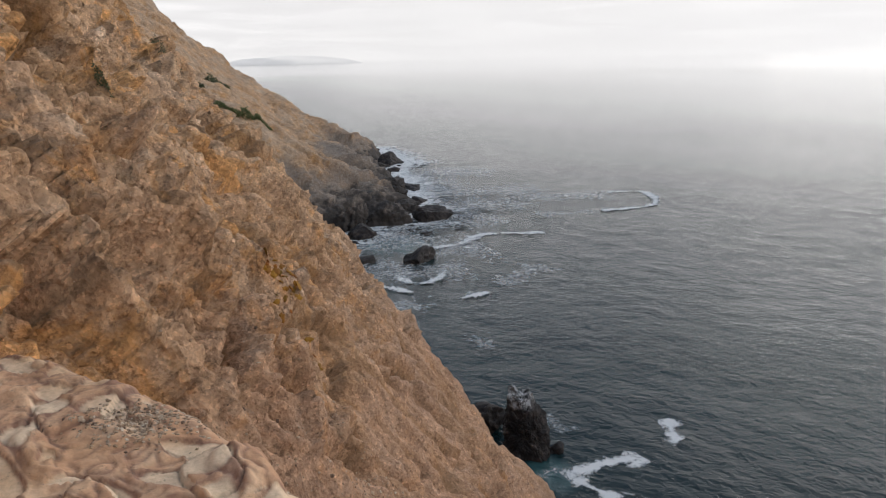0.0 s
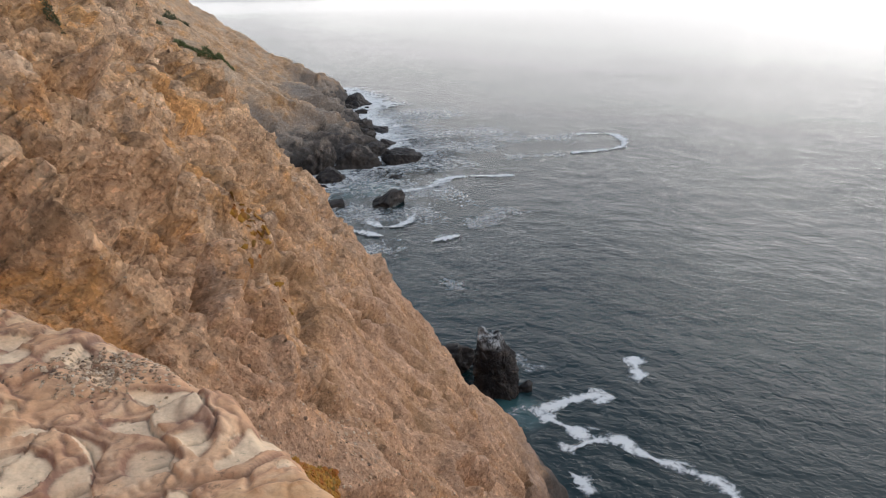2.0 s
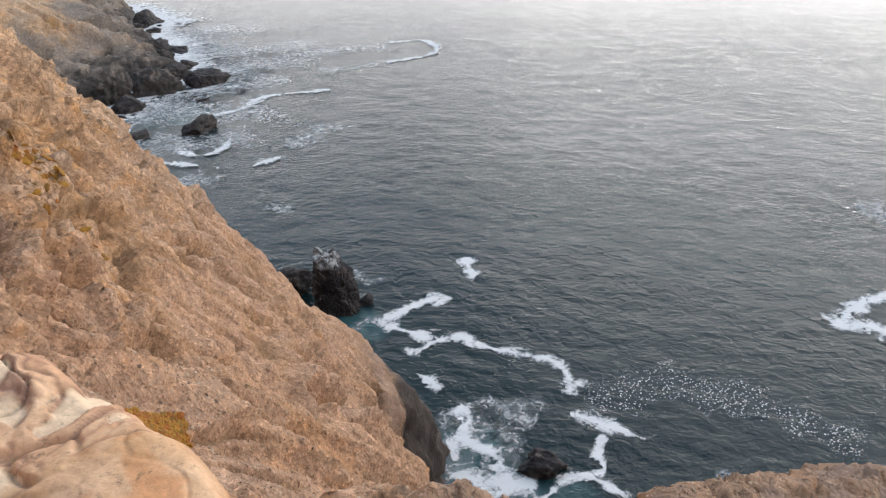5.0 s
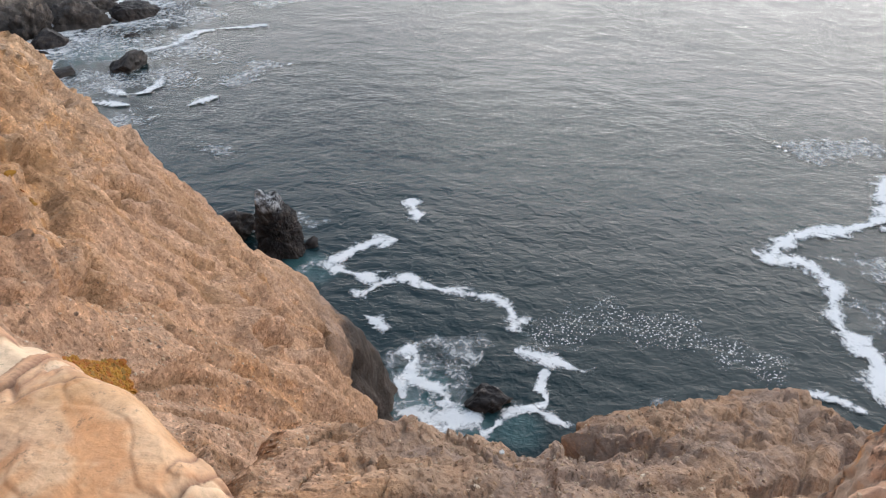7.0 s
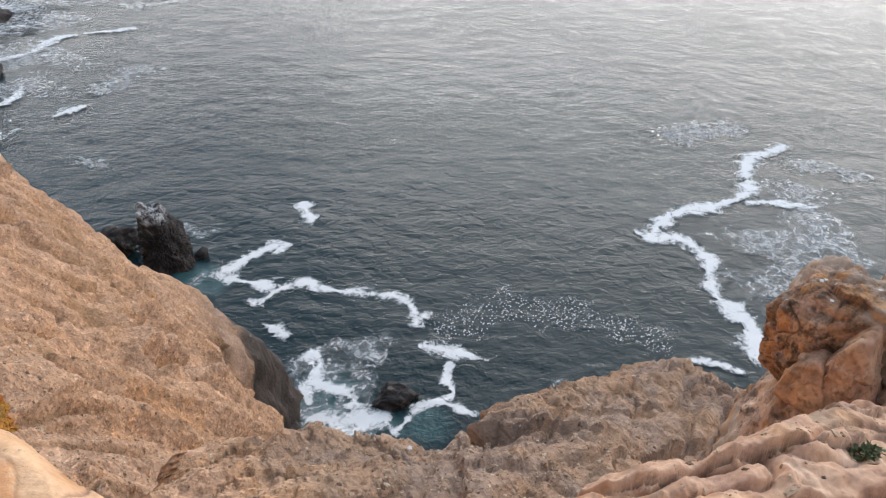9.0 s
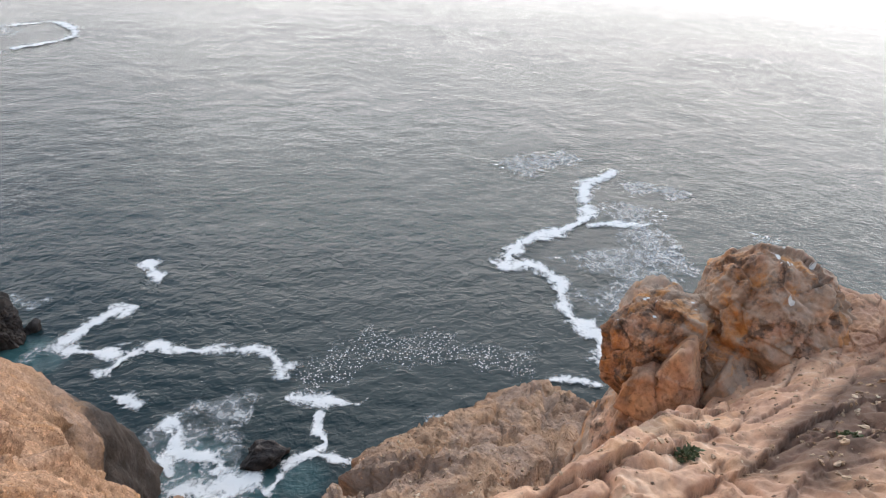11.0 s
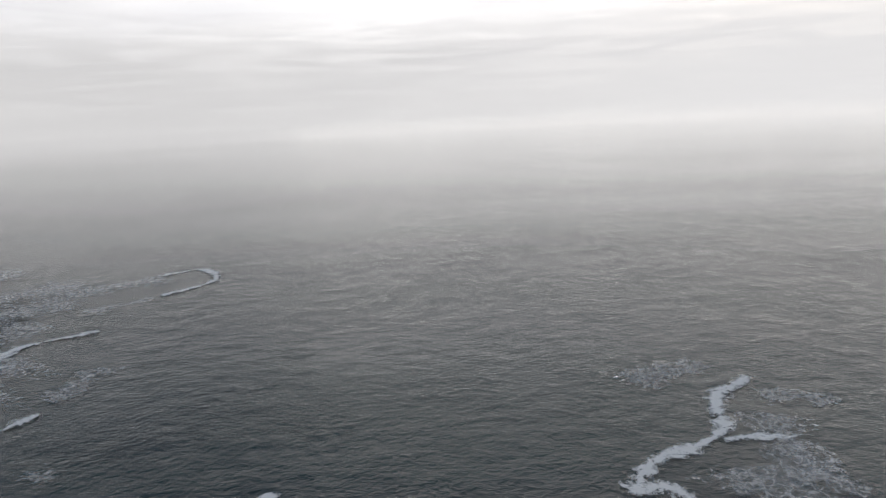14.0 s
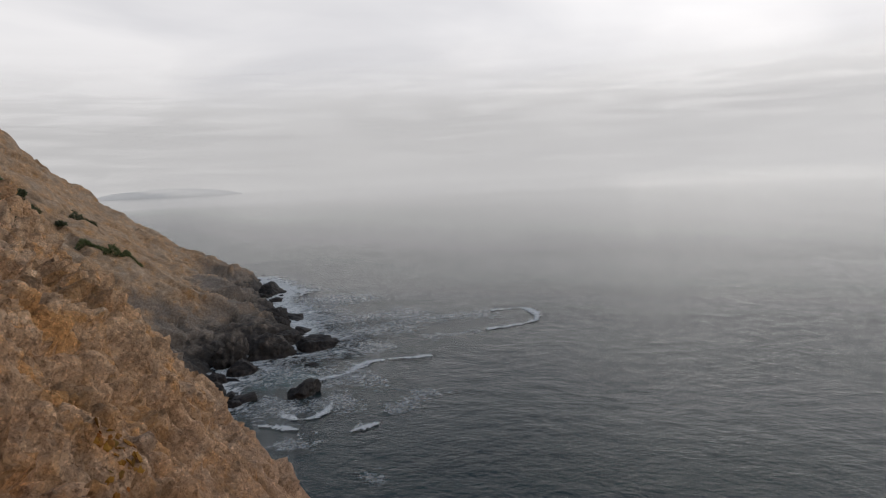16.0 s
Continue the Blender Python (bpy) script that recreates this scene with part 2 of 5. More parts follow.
    # sea-wetted foot, uneven upper edge
    z = node(nt, "ShaderNodeSeparateXYZ", {"Vector": p}).outputs["Z"]
    edge = math_node(nt, "ADD", math_node(nt, "SUBTRACT", z, attr(nt, "tide")), math_node(nt, "MULTIPLY", math_node(nt, "SUBTRACT", noise_tex(nt, p, 0.35, 5, 0.6), 0.5), -9.0 if not grey else -16.0))
    wet = rng(nt, edge, 3.0, 5.5 if not grey else 8.0, 1.0, 0.0)
    dark = ramp(nt, mid, [(0.35, (0.022, 0.018, 0.016)), (0.7, (0.075, 0.058, 0.048))])
    base = mix(nt, math_node(nt, "MULTIPLY", wet, 0.93), base, dark)
    nt.links.new(base, b.inputs["Base Color"])
    nt.links.new(rng(nt, wet, 0, 1, 0.92, 0.6), b.inputs["Roughness"])
    b.inputs["Specular IOR Level"].default_value = 0.25
    n1 = bump(nt, b, mid, 0.6, 0.35)
    n1 = bump(nt, b, pit, 0.7, 0.16, n1)
    n1 = bump(nt, b, math_node(nt, "MULTIPLY", tone.outputs[1], math_node(nt, "MULTIPLY", rng(nt, ve.outputs["Distance"], 0.0, 0.12), rng(nt, rugged, 0.05, 0.6, 0.0, 1.0))), 0.45, 0.2, n1)
    n2 = bump(nt, b, v.outputs["Distance"], 0.5, 0.08, n1)
    n3 = bump(nt, b, fine, 0.55, 0.05, n2)
    bump(nt, b, v2.outputs["Distance"], 0.4, 0.02, n3)
    return m


def sandstone_material(name, rusty=0.0):
    """Wind-worn sandstone: cream and peach pillows, brown iron veins, rust and a little dark lichen."""
    m, nt, b = material(name)
    p = position(nt)
    big = noise_tex(nt, p, 0.9, 4, 0.55, 0.8)
    mid = noise_tex(nt, p, 3.2, 6, 0.6, 0.7)
    fine = noise_tex(nt, p, 28.0, 6, 0.7)
    base = ramp(nt, mid, [(0.32, (0.42, 0.225, 0.13)), (0.43, (0.66, 0.395, 0.235)), (0.58, (0.74, 0.49, 0.31)), (0.72, (0.77, 0.57, 0.40))])
    dull = ramp(nt, mid, [(0.32, (0.27, 0.145, 0.095)), (0.43, (0.47, 0.285, 0.19)), (0.58, (0.59, 0.39, 0.275)), (0.72, (0.68, 0.52, 0.41))])
    base = mix(nt, 1.0 if rusty else attr(nt, "pinkish"), base, dull)
    base = mix(nt, rng(nt, attr(nt, "pale"), 0.1, 0.6, 0.0, 0.95), base, mix(nt, rng(nt, big, 0.42, 0.6), (0.78, 0.60, 0.425), (0.80, 0.565, 0.37)))
    base = mix(nt, math_node(nt, "MULTIPLY", attr(nt, "band"), 0.38), base, mix(nt, mid, (0.34, 0.16, 0.085), (0.64, 0.35, 0.19)))
    base = mix(nt, rng(nt, attr(nt, "dome"), 0.1, 0.7, 0.0, 0.85), base, mix(nt, rng(nt, noise_tex(nt, p, 2.2, 4, 0.55, 0.8), 0.44, 0.60), (0.72, 0.48, 0.30), (0.64, 0.32, 0.145)))
    o = ramp(nt, big, [(0.50 - 0.14 * rusty, (0, 0, 0)), (0.66 - 0.1 * rusty, (1, 1, 1))])
    base = mix(nt, math_node(nt, "MULTIPLY", o, 0.55 + 0.25 * rusty), base, (0.44, 0.22, 0.075) if not rusty else (0.34, 0.155, 0.045))
    soil = ramp(nt, noise_tex(nt, p, 1.1, 6, 0.68, 0.8), [(0.53, (0, 0, 0)), (0.60, (1, 1, 1))])
    base = mix(nt, math_node(nt, "MULTIPLY", math_node(nt, "MULTIPLY", soil, attr(nt, "pinkish")), 0.6), base, mix(nt, fine, (0.09, 0.06, 0.042), (0.26, 0.18, 0.13)))
    pink = ramp(nt, noise_tex(nt, p, 1.7, 5, 0.6, 1.5), [(0.46, (0, 0, 0)), (0.62, (1, 1, 1))])
    base = mix(nt, math_node(nt, "MULTIPLY", pink, math_node(nt, "ADD", 0.2, math_node(nt, "MULTIPLY", attr(nt, "pinkish"), 0.3))), base, (0.36, 0.215, 0.165))
    base = mix(nt, math_node(nt, "MULTIPLY", attr(nt, "soil"), 0.9), base, mix(nt, noise_tex(nt, p, 12.0, 6, 0.7), (0.028, 0.016, 0.012), (0.15, 0.082, 0.054)))
    vein = math_node(nt, "MULTIPLY", attr(nt, "vein"), rng(nt, noise_tex(nt, p, 6.0, 4, 0.6), 0.30, 0.45))
    base = mix(nt, math_node(nt, "MULTIPLY", vein, 0.8), base, (0.20, 0.095, 0.072))
    # dark joints, plus shade painted into boulder pits and bed toes
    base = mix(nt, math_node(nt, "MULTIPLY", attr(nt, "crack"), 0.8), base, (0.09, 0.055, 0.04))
    lich = ramp(nt, noise_tex(nt, p, 14.0 - 8.0 * rusty, 6, 0.72), [(0.30 + 0.12 * rusty, (1, 1, 1)), (0.40 + 0.14 * rusty, (0, 0, 0))])
    base = mix(nt, math_node(nt, "MULTIPLY", lich, 0.65 + 0.2 * rusty), base, (0.085 - 0.035 * rusty, 0.066 - 0.03 * rusty, 0.05 - 0.022 * rusty))
    if rusty:
        wash = ramp(nt, noise_tex(nt, p, 1.5, 5, 0.62, 1.2), [(0.44, (0, 0, 0)), (0.54, (1, 1, 1))])
        base = mix(nt, math_node(nt, "MULTIPLY", wash, 0.72), base, mix(nt, mid, (0.24, 0.185, 0.14), (0.52, 0.43, 0.35)))
        gold = ramp(nt, noise_tex(nt, p, 2.1, 6, 0.66, 0.6), [(0.55, (0, 0, 0)), (0.64, (1, 1, 1))])
        base = mix(nt, math_node(nt, "MULTIPLY", gold, 0.6), base, mix(nt, fine, (0.50, 0.17, 0.02), (0.62, 0.30, 0.06)))
    base = mix(nt, 0.5, base, ramp(nt, fine, [(0.3, (0.7, 0.68, 0.66)), (0.6, (1.1, 1.1, 1.1))]), "MULTIPLY")
    base = mix(nt, 1.0, base, (1.03, 0.97, 0.92) if rusty else (1.03, 0.955, 0.87), "MULTIPLY")
    nt.links.new(base, b.inputs["Base Color"])
    b.inputs["Roughness"].default_value = 0.85
    n1 = bump(nt, b, mid, 0.35, 0.05)
    n2 = bump(nt, b, fine, 0.5, 0.008, n1)
    bump(nt, b, noise_tex(nt, p, 95.0, 3, 0.6), 0.4, 0.003, n2)
    return m


def wet_rock_material(name):
    """Black intertidal rock with brown weed and a guano cap where the rock stands high."""
    m, nt, b = material(name)
    p = position(nt)
    mid = noise_tex(nt, p, 0.8, 6, 0.6, 0.5)
    fine = noise_tex(nt, p, 5.0, 6, 0.65)
    base = ramp(nt, mid, [(0.32, (0.012, 0.009, 0.008)), (0.52, (0.032, 0.024, 0.021)), (0.7, (0.085, 0.064, 0.052))])
    base = mix(nt, 0.6, base, ramp(nt, fine, [(0.3, (0.5, 0.5, 0.5)), (0.65, (1.3, 1.3, 1.3))]), "MULTIPLY")
    gu = math_node(nt, "MULTIPLY", attr(nt, "guano"), rng(nt, noise_tex(nt, p, 1.6, 6, 0.7), 0.42, 0.60))
    base = mix(nt, math_node(nt, "MULTIPLY", gu, 0.85), base, (0.50, 0.48, 0.46))
    nt.links.new(base, b.inputs["Base Color"])
    b.inputs["Specular IOR Level"].default_value = 0.25
    b.inputs["Roughness"].default_value = 0.6
    n1 = bump(nt, b, mid, 0.6, 0.4)
    bump(nt, b, fine, 0.6, 0.12, n1)
    return m


def sea_material():
    """Deep grey-green water: wind ripples at three sizes, crests drawn out across the wind."""
    m, nt, b = material("sea_water")
    p = position(nt)
    turned = node(nt, "ShaderNodeMapping", {"Vector": p})
    turned.inputs["Rotation"].default_value = (0, 0, radians(-SWELL))
    drawn = node(nt, "ShaderNodeMapping", {"Vector": turned.outputs[0]})
    drawn.inputs["Scale"].default_value = (1.0, 0.75, 1.0)
    v = drawn.outputs[0]
    w0 = noise_tex(nt, v, 0.42, 3, 0.5, 0.6)
    w1 = noise_tex(nt, v, 1.1, 3, 0.5, 0.5)
    w2 = noise_tex(nt, v, 2.6, 4, 0.55, 0.4)
    w3 = noise_tex(nt, p, 5.5, 3, 0.6)
    gust = rng(nt, noise_tex(nt, p, 0.035, 3, 0.5, 0.8), 0.35, 0.65, 0.65, 1.15)
    teal = rng(nt, attr(nt, "shallow"), 0.1, 0.9)
    col = mix(nt, teal, (0.0068, 0.0185, 0.0200), (0.036, 0.082, 0.083))
    nt.links.new(col, b.inputs["Base Color"])
    b.inputs["Roughness"].default_value = 0.13
    b.inputs["IOR"].default_value = 1.333
    b.inputs["Specular IOR Level"].default_value = 0.40
    n0 = bump(nt, b, w0, 0.8, 0.20)
    n1 = bump(nt, b, math_node(nt, "MULTIPLY", w1, gust), 0.95, 0.18, n0)
    n2 = bump(nt, b, math_node(nt, "MULTIPLY", w2, gust), 0.9, 0.09, n1)
    bump(nt, b, w3, 0.5, 0.018, n2)
    return m


def foam_material(name, thin=0.0):
    """Sea foam: solid froth with a ragged rim, or a thin net of strands and flecks."""
    m, nt, b = material(name)
    p = position(nt)
    rim = attr(nt, "rim")              # 1 in the middle of a streak, 0 at its rim
    n1 = noise_tex(nt, p, 0.45, 4, 0.55, 0.9)
    n2 = noise_tex(nt, p, 1.5, 5, 0.6, 1.2)
    warp_ = node(nt, "ShaderNodeVectorMath", {0: p, 1: node(nt, "ShaderNodeVectorMath", {0: node(nt, "ShaderNodeTexNoise", {"Vector": p}, Scale=0.55, Detail=4.0).outputs["Color"]}, operation="SCALE", Scale=2.6).outputs[0]}, operation="ADD").outputs[0]
    lace = node(nt, "ShaderNodeTexVoronoi", {"Vector": warp_}, Scale=0.62)
    lace.feature = "DISTANCE_TO_EDGE"
    lace2 = node(nt, "ShaderNodeTexVoronoi", {"Vector": warp_}, Scale=1.7)
    lace2.feature = "DISTANCE_TO_EDGE"
    cover = math_node(nt, "ADD", rim, math_node(nt, "MULTIPLY", math_node(nt, "SUBTRACT", n1, 0.5), 2.3))
    cover = math_node(nt, "ADD", cover, math_node(nt, "MULTIPLY", math_node(nt, "SUBTRACT", n2, 0.5), 1.0))
    if thin:
        strand = rng(nt, lace.outputs["Distance"], 0.02, 0.20, 1.0, 0.0)
        strand2 = math_node(nt, "MULTIPLY", rng(nt, lace2.outputs["Distance"], 0.01, 0.16, 1.0, 0.0), 0.55)
        net = math_node(nt, "MAXIMUM", strand, strand2)
        solid = rng(nt, cover, 1.0, 1.6)
        alpha = math_node(nt, "MULTIPLY", rng(nt, cover, 0.20, 0.85), math_node(nt, "MAXIMUM", math_node(nt, "ADD", math_node(nt, "MULTIPLY", math_node(nt, "MULTIPLY", net, rng(nt, n2, 0.35, 0.62, 0.25, 1.0)), 0.42), 0.05), math_node(nt, "MULTIPLY", solid, 0.7)))
    else:
        holes = math_node(nt, "MULTIPLY", rng(nt, lace2.outputs["Distance"], 0.16, 0.34), rng(nt, cover, 0.5, 1.1, 0.7, 0.02))
        alpha = math_node(nt, "MULTIPLY", rng(nt, cover, 0.28, 0.95, 0.0, 0.94), math_node(nt, "SUBTRACT", 1.0, holes))
    b.inputs["Base Color"].default_value = (0.75, 0.725, 0.70, 1)
    b.inputs["Roughness"].default_value = 0.8
    nt.links.new(alpha, b.inputs["Alpha"])
    bump(nt, b, n2, 0.4, 0.1)
    return m


def fleck_material(name):
    """Scattered froth: single small flecks on the water."""
    m, nt, b = material(name)
    p = position(nt)
    v = node(nt, "ShaderNodeTexVoronoi", {"Vector": p}, Scale=4.6, Randomness=1.0)
    keep = node(nt, "ShaderNodeSeparateColor", {"Color": v.outputs["Color"]}).outputs[0]
    cover = math_node(nt, "ADD", attr(nt, "rim"), math_node(nt, "MULTIPLY", math_node(nt, "SUBTRACT", noise_tex(nt, p, 0.4, 4, 0.6, 0.8), 0.5), 2.2))
    dot_ = math_node(nt, "MULTIPLY", rng(nt, v.outputs["Distance"], 0.20, 0.46, 1.0, 0.0), rng(nt, keep, 0.35, 0.7))
    nt.links.new(math_node(nt, "MULTIPLY", math_node(nt, "ADD", math_node(nt, "MULTIPLY", dot_, 0.8), 0.012), rng(nt, cover, 0.15, 0.7)), b.inputs["Alpha"])
    b.inputs["Base Color"].default_value = (0.76, 0.74, 0.72, 1)
    b.inputs["Roughness"].default_value = 0.8
    return m


def leaf_material(name, col, col2):
    m, nt, b = material(name)
    r = node(nt, "ShaderNodeNewGeometry").outputs["Random Per Island"]
    nt.links.new(mix(nt, r, col, col2), b.inputs["Base Color"])
    b.inputs["Roughness"].default_value = 0.7
    return m


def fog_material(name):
    """Sea fog: wisps and streaks, thinner in places, its light painted as emission, stronger on the sun's side."""
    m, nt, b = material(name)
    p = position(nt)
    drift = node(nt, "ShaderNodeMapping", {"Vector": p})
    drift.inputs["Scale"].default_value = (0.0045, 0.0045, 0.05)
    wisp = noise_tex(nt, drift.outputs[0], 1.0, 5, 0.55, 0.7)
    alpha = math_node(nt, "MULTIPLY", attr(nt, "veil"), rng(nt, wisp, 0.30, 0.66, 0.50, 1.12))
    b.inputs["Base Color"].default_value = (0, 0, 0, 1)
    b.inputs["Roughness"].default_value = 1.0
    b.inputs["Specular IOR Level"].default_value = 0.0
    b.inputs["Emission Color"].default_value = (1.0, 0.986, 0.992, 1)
    nt.links.new(attr(nt, "fog_glow"), b.inputs["Emission Strength"])
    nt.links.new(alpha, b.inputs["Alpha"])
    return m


SWELL = 66.0
CLIFF = cliff_material("weathered_granite")
HEAD = cliff_material("grey_headland_rock", 0.5)
SAND = sandstone_material("honeycomb_sandstone")
RUSTY = sandstone_material("rusty_sandstone", 1.0)
WET = wet_rock_material("black_wet_rock")
SEA = sea_material()
FOAM = foam_material("dense_foam")
LACE = foam_material("thin_foam", 1.0)
FLECK = fleck_material("foam_flecks")
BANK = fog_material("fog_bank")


# ---- mesh helpers ----
def grid_faces(n, m):
    i = np.arange(n * m).reshape(n, m)
    return np.stack([i[:-1, :-1], i[:-1, 1:], i[1:, 1:], i[1:, :-1]], -1).reshape(-1, 4)


def mesh_of(name, verts, faces, mat, attrs=None, shade=True):
    """One mesh from arrays; vertices that no face uses are left out."""
    faces = np.asarray(faces)
    used, inv = np.unique(faces, return_inverse=True)
    verts, faces = np.asarray(verts)[used], inv.reshape(faces.shape)
    me = bpy.data.meshes.new(name)
    k = faces.shape[1]
    me.vertices.add(len(verts))
    me.vertices.foreach_set("co", verts.astype(np.float32).ravel())
    me.loops.add(faces.size)
    me.loops.foreach_set("vertex_index", faces.astype(np.int32).ravel())
    me.polygons.add(len(faces))
    me.polygons.foreach_set("loop_start", np.arange(0, faces.size, k, dtype=np.int32))
    me.polygons.foreach_set("use_smooth", np.full(len(faces), shade))
    for key, val in (attrs or {}).items():
        a = me.attributes.new(key, "FLOAT", "POINT")
        a.data.foreach_set("value", np.asarray(val, np.float32)[used])
    me.update(calc_edges=True)
    me.materials.append(mat)
    return me


def grid_normals(P):
    du, dv = np.gradient(P, axis=0), np.gradient(P, axis=1)
    n = np.cross(du, dv)
    n /= np.linalg.norm(n, axis=-1, keepdims=True) + 1e-9
    return np.where(n[..., 2:] < 0, -n, n)


# ---- the lie of the land ----
def lowland(x, y):
    """Height of the slab spur, the ledge below the lookout and the cove between them."""
    r = np.hypot(x - 0.1, y + 0.2)
    az = np.degrees(np.arctan2(-(x - 0.1), y + 0.2))
    slab = 33.0 - 1.35 * x - 0.33 * y
    crest = 40.0 + 0.25 * np.maximum(0, -16 - x)
    slab = slab - 1.9 * np.maximum(0, y - crest)
    cove = np.interp(y, [10, 18, 22, 28, 33, 37, 40, 43, 46], [8, 8.2, 6.2, 6.5, 7.4, 9.7, 11.3, 12.3, 12.3])
    slab = -smax(-slab, -(6.0 * (cove - x)), 1.2)
    rim = np.interp(az, [-75, -61, -54, -46, -41, -38, -15, -5, 0, 8, 14], [18, 18, 17, 12.0, 10.2, 9.0, 9.0, 9.0, 8.0, 5.0, 3.0])
    ledge = 36.3 - 0.55 * r - 2.4 * np.maximum(0, r - rim)
    return smax(slab, ledge, 1.2)


RIM_AZ = [-180, -120, -100, -92, -88, -84, -75, -72, -70, -68, -66, -63, -57, -51, -45, -30, -15, 0, 6, 10, 17, 19, 26, 31, 36, 55, 80, 110, 180]
RIM_R = [60, 40, 14, 9.5, 8.8, 8.5, 7.0, 5.3, 4.5, 4.0, 3.5, 3.1, 2.75, 2.3, 1.9, 1.1, 1.25, 1.75, 2.14, 2.62, 3.4, 3.85, 4.6, 5.1, 6.0, 8.0, 14, 40, 60]


def platform(x, y):
    """Height of the sandstone lookout, and how far a point lies inside its rim."""
    r = np.hypot(x - 0.1, y + 0.2)
    az = np.degrees(np.arctan2(-(x - 0.1), y + 0.2))
    wob = perlin(np.stack([az / 4.0, az * 0 + 3.3, az * 0], -1).reshape(-1, 3)).reshape(az.shape)
    rim = np.interp(az, RIM_AZ, RIM_R) * (1 + 0.08 * wob)
    top = 39.3 - np.where(x > 0, 0.27, 0.04) * np.clip(x, -8, 6.5) + 0.2 * np.maximum(0, -y - 1.5) + 0.75 * np.maximum(0, -x - 6)
    top = top + 0.45 * smooth(-78, -90, az) * (az > -150)
    top = top - 0.75 * np.exp(-((x - 5.75) / 0.85) ** 2 - ((y - 1.70) / 0.55) ** 2)
    out = np.maximum(0, r - rim)
    return top - 2.2 * out - 0.16 * smooth(-0.5, 0.05, r - rim) ** 2, rim - r


COAST_Y = [42, 60, 75, 100, 130, 150, 165, 178, 187, 198, 212, 230, 250, 276, 300, 325, 345, 380]
COAST_X = [-2, -8, -14, -24, -31, -31, -30, -20, -14, -20, -23, -24, -31, -31, -40, -51, -72, -120]


def headland(x, y):
    d = np.interp(y, COAST_Y, COAST_X) - x
    up = np.clip(d, 0, 120)
    return np.where(d > 0, 0.44 * d + 3.0 * (1 - np.exp(-up / 3)) + 0.0030 * up * up, 1.2 * d)


def strata(P, rough):
    """Relief of the granite along its fall line: ribs, broken faces at three sizes, grit. Also the cracks, the tone of each face, and the hollows."""
    f = np.array([0.57, 0.14, -0.81])
    s = np.cross(f, [0.8, 0.2, 0.56])
    u, v, w = P @ f, P @ s, P @ np.cross(f, s)
    warp = np.stack([perlin(P * 0.15 + 5), perlin(P * 0.15 + 9), perlin(P * 0.15 + 21)], -1)
    jit = np.stack([perlin(P * 0.9), perlin(P * 0.9 + 7), perlin(P * 0.9 + 3)], -1)
    q = np.stack([u * 0.6, v, w], -1)
    ribs = fbm(np.stack([u * 0.2, v, w], -1) * 0.32 + 0.5 * warp, 4, 0.5, ridged=True)
    patchy = smooth(-0.15, 0.25, perlin(P * 0.11 + 60))
    a1, g1, _ = facets(q * 0.36 + 0.8 * warp + 0.10 * jit, 1.1)
    a2, g2, c2 = facets(q * 0.95 + 0.9 * warp + 0.16 * jit + 31, 1.1)
    a3, g3, c3 = facets(q * 2.3 + 1.2 * warp + 0.25 * jit + 77, 1.0)
    fine = fbm(P * 2.2 + 11, 4, 0.6)
    big = perlin(P * 0.08 + 3)
    q2 = np.stack([u * 0.22, v, w], -1) * 0.6 + 0.8 * warp + 0.10 * jit
    line = np.abs(perlin(q2 + 17))
    crease = (1 - smooth(0.0, 0.07, line)) * smooth(-0.1, 0.2, perlin(P * 0.3 + 71))
    line2 = np.abs(perlin(q2 * 2.3 + 55))
    crease = np.maximum(crease, 0.6 * (1 - smooth(0.0, 0.05, line2)) * smooth(0.0, 0.25, perlin(P * 0.5 + 19)))
    seam = np.abs(perlin(np.stack([u * 0.10, v * 0.9, w * 0.9], -1) + 0.5 * warp + 0.06 * jit + 37))
    seam = (1 - smooth(0.0, 0.022, seam)) * smooth(0.0, 0.2, perlin(np.stack([u * 0.15, v * 0.5, w * 0.5], -1) + 93)) * (1 - 0.6 * rough)
    crease = np.maximum(crease, 1.1 * seam)
    blocky = 0.13 + 0.87 * rough
    a4, g4, c4 = facets(q * 5.2 + 1.2 * warp + 0.3 * jit + 13, 1.0)
    h = 0.95 * ribs + 0.7 * big - 0.35 * crease + (0.26 + 0.90 * rough) * a1 + 0.42 * blocky * a2 + 0.30 * blocky * a3 + 0.17 * blocky * a4 + 0.07 * fine
    h = h - 0.55 * rough * (1 - smooth(0, 0.15, g1)) * patchy - 0.22 * rough * (1 - smooth(0, 0.12, g2)) - 0.10 * rough * (1 - smooth(0, 0.14, g3)) * smooth(0.3, 0.5, c2)
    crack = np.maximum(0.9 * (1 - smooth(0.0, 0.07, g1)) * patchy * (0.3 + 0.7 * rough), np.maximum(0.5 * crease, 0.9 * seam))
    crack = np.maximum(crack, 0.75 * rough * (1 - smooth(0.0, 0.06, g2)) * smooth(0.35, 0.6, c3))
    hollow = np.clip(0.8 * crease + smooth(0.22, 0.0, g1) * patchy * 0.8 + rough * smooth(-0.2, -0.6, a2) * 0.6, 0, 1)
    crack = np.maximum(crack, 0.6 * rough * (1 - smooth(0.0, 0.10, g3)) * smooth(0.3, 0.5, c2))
    return h, crack, 0.4 * c3 + 0.3 * c2 + 0.3 * c4, hollow


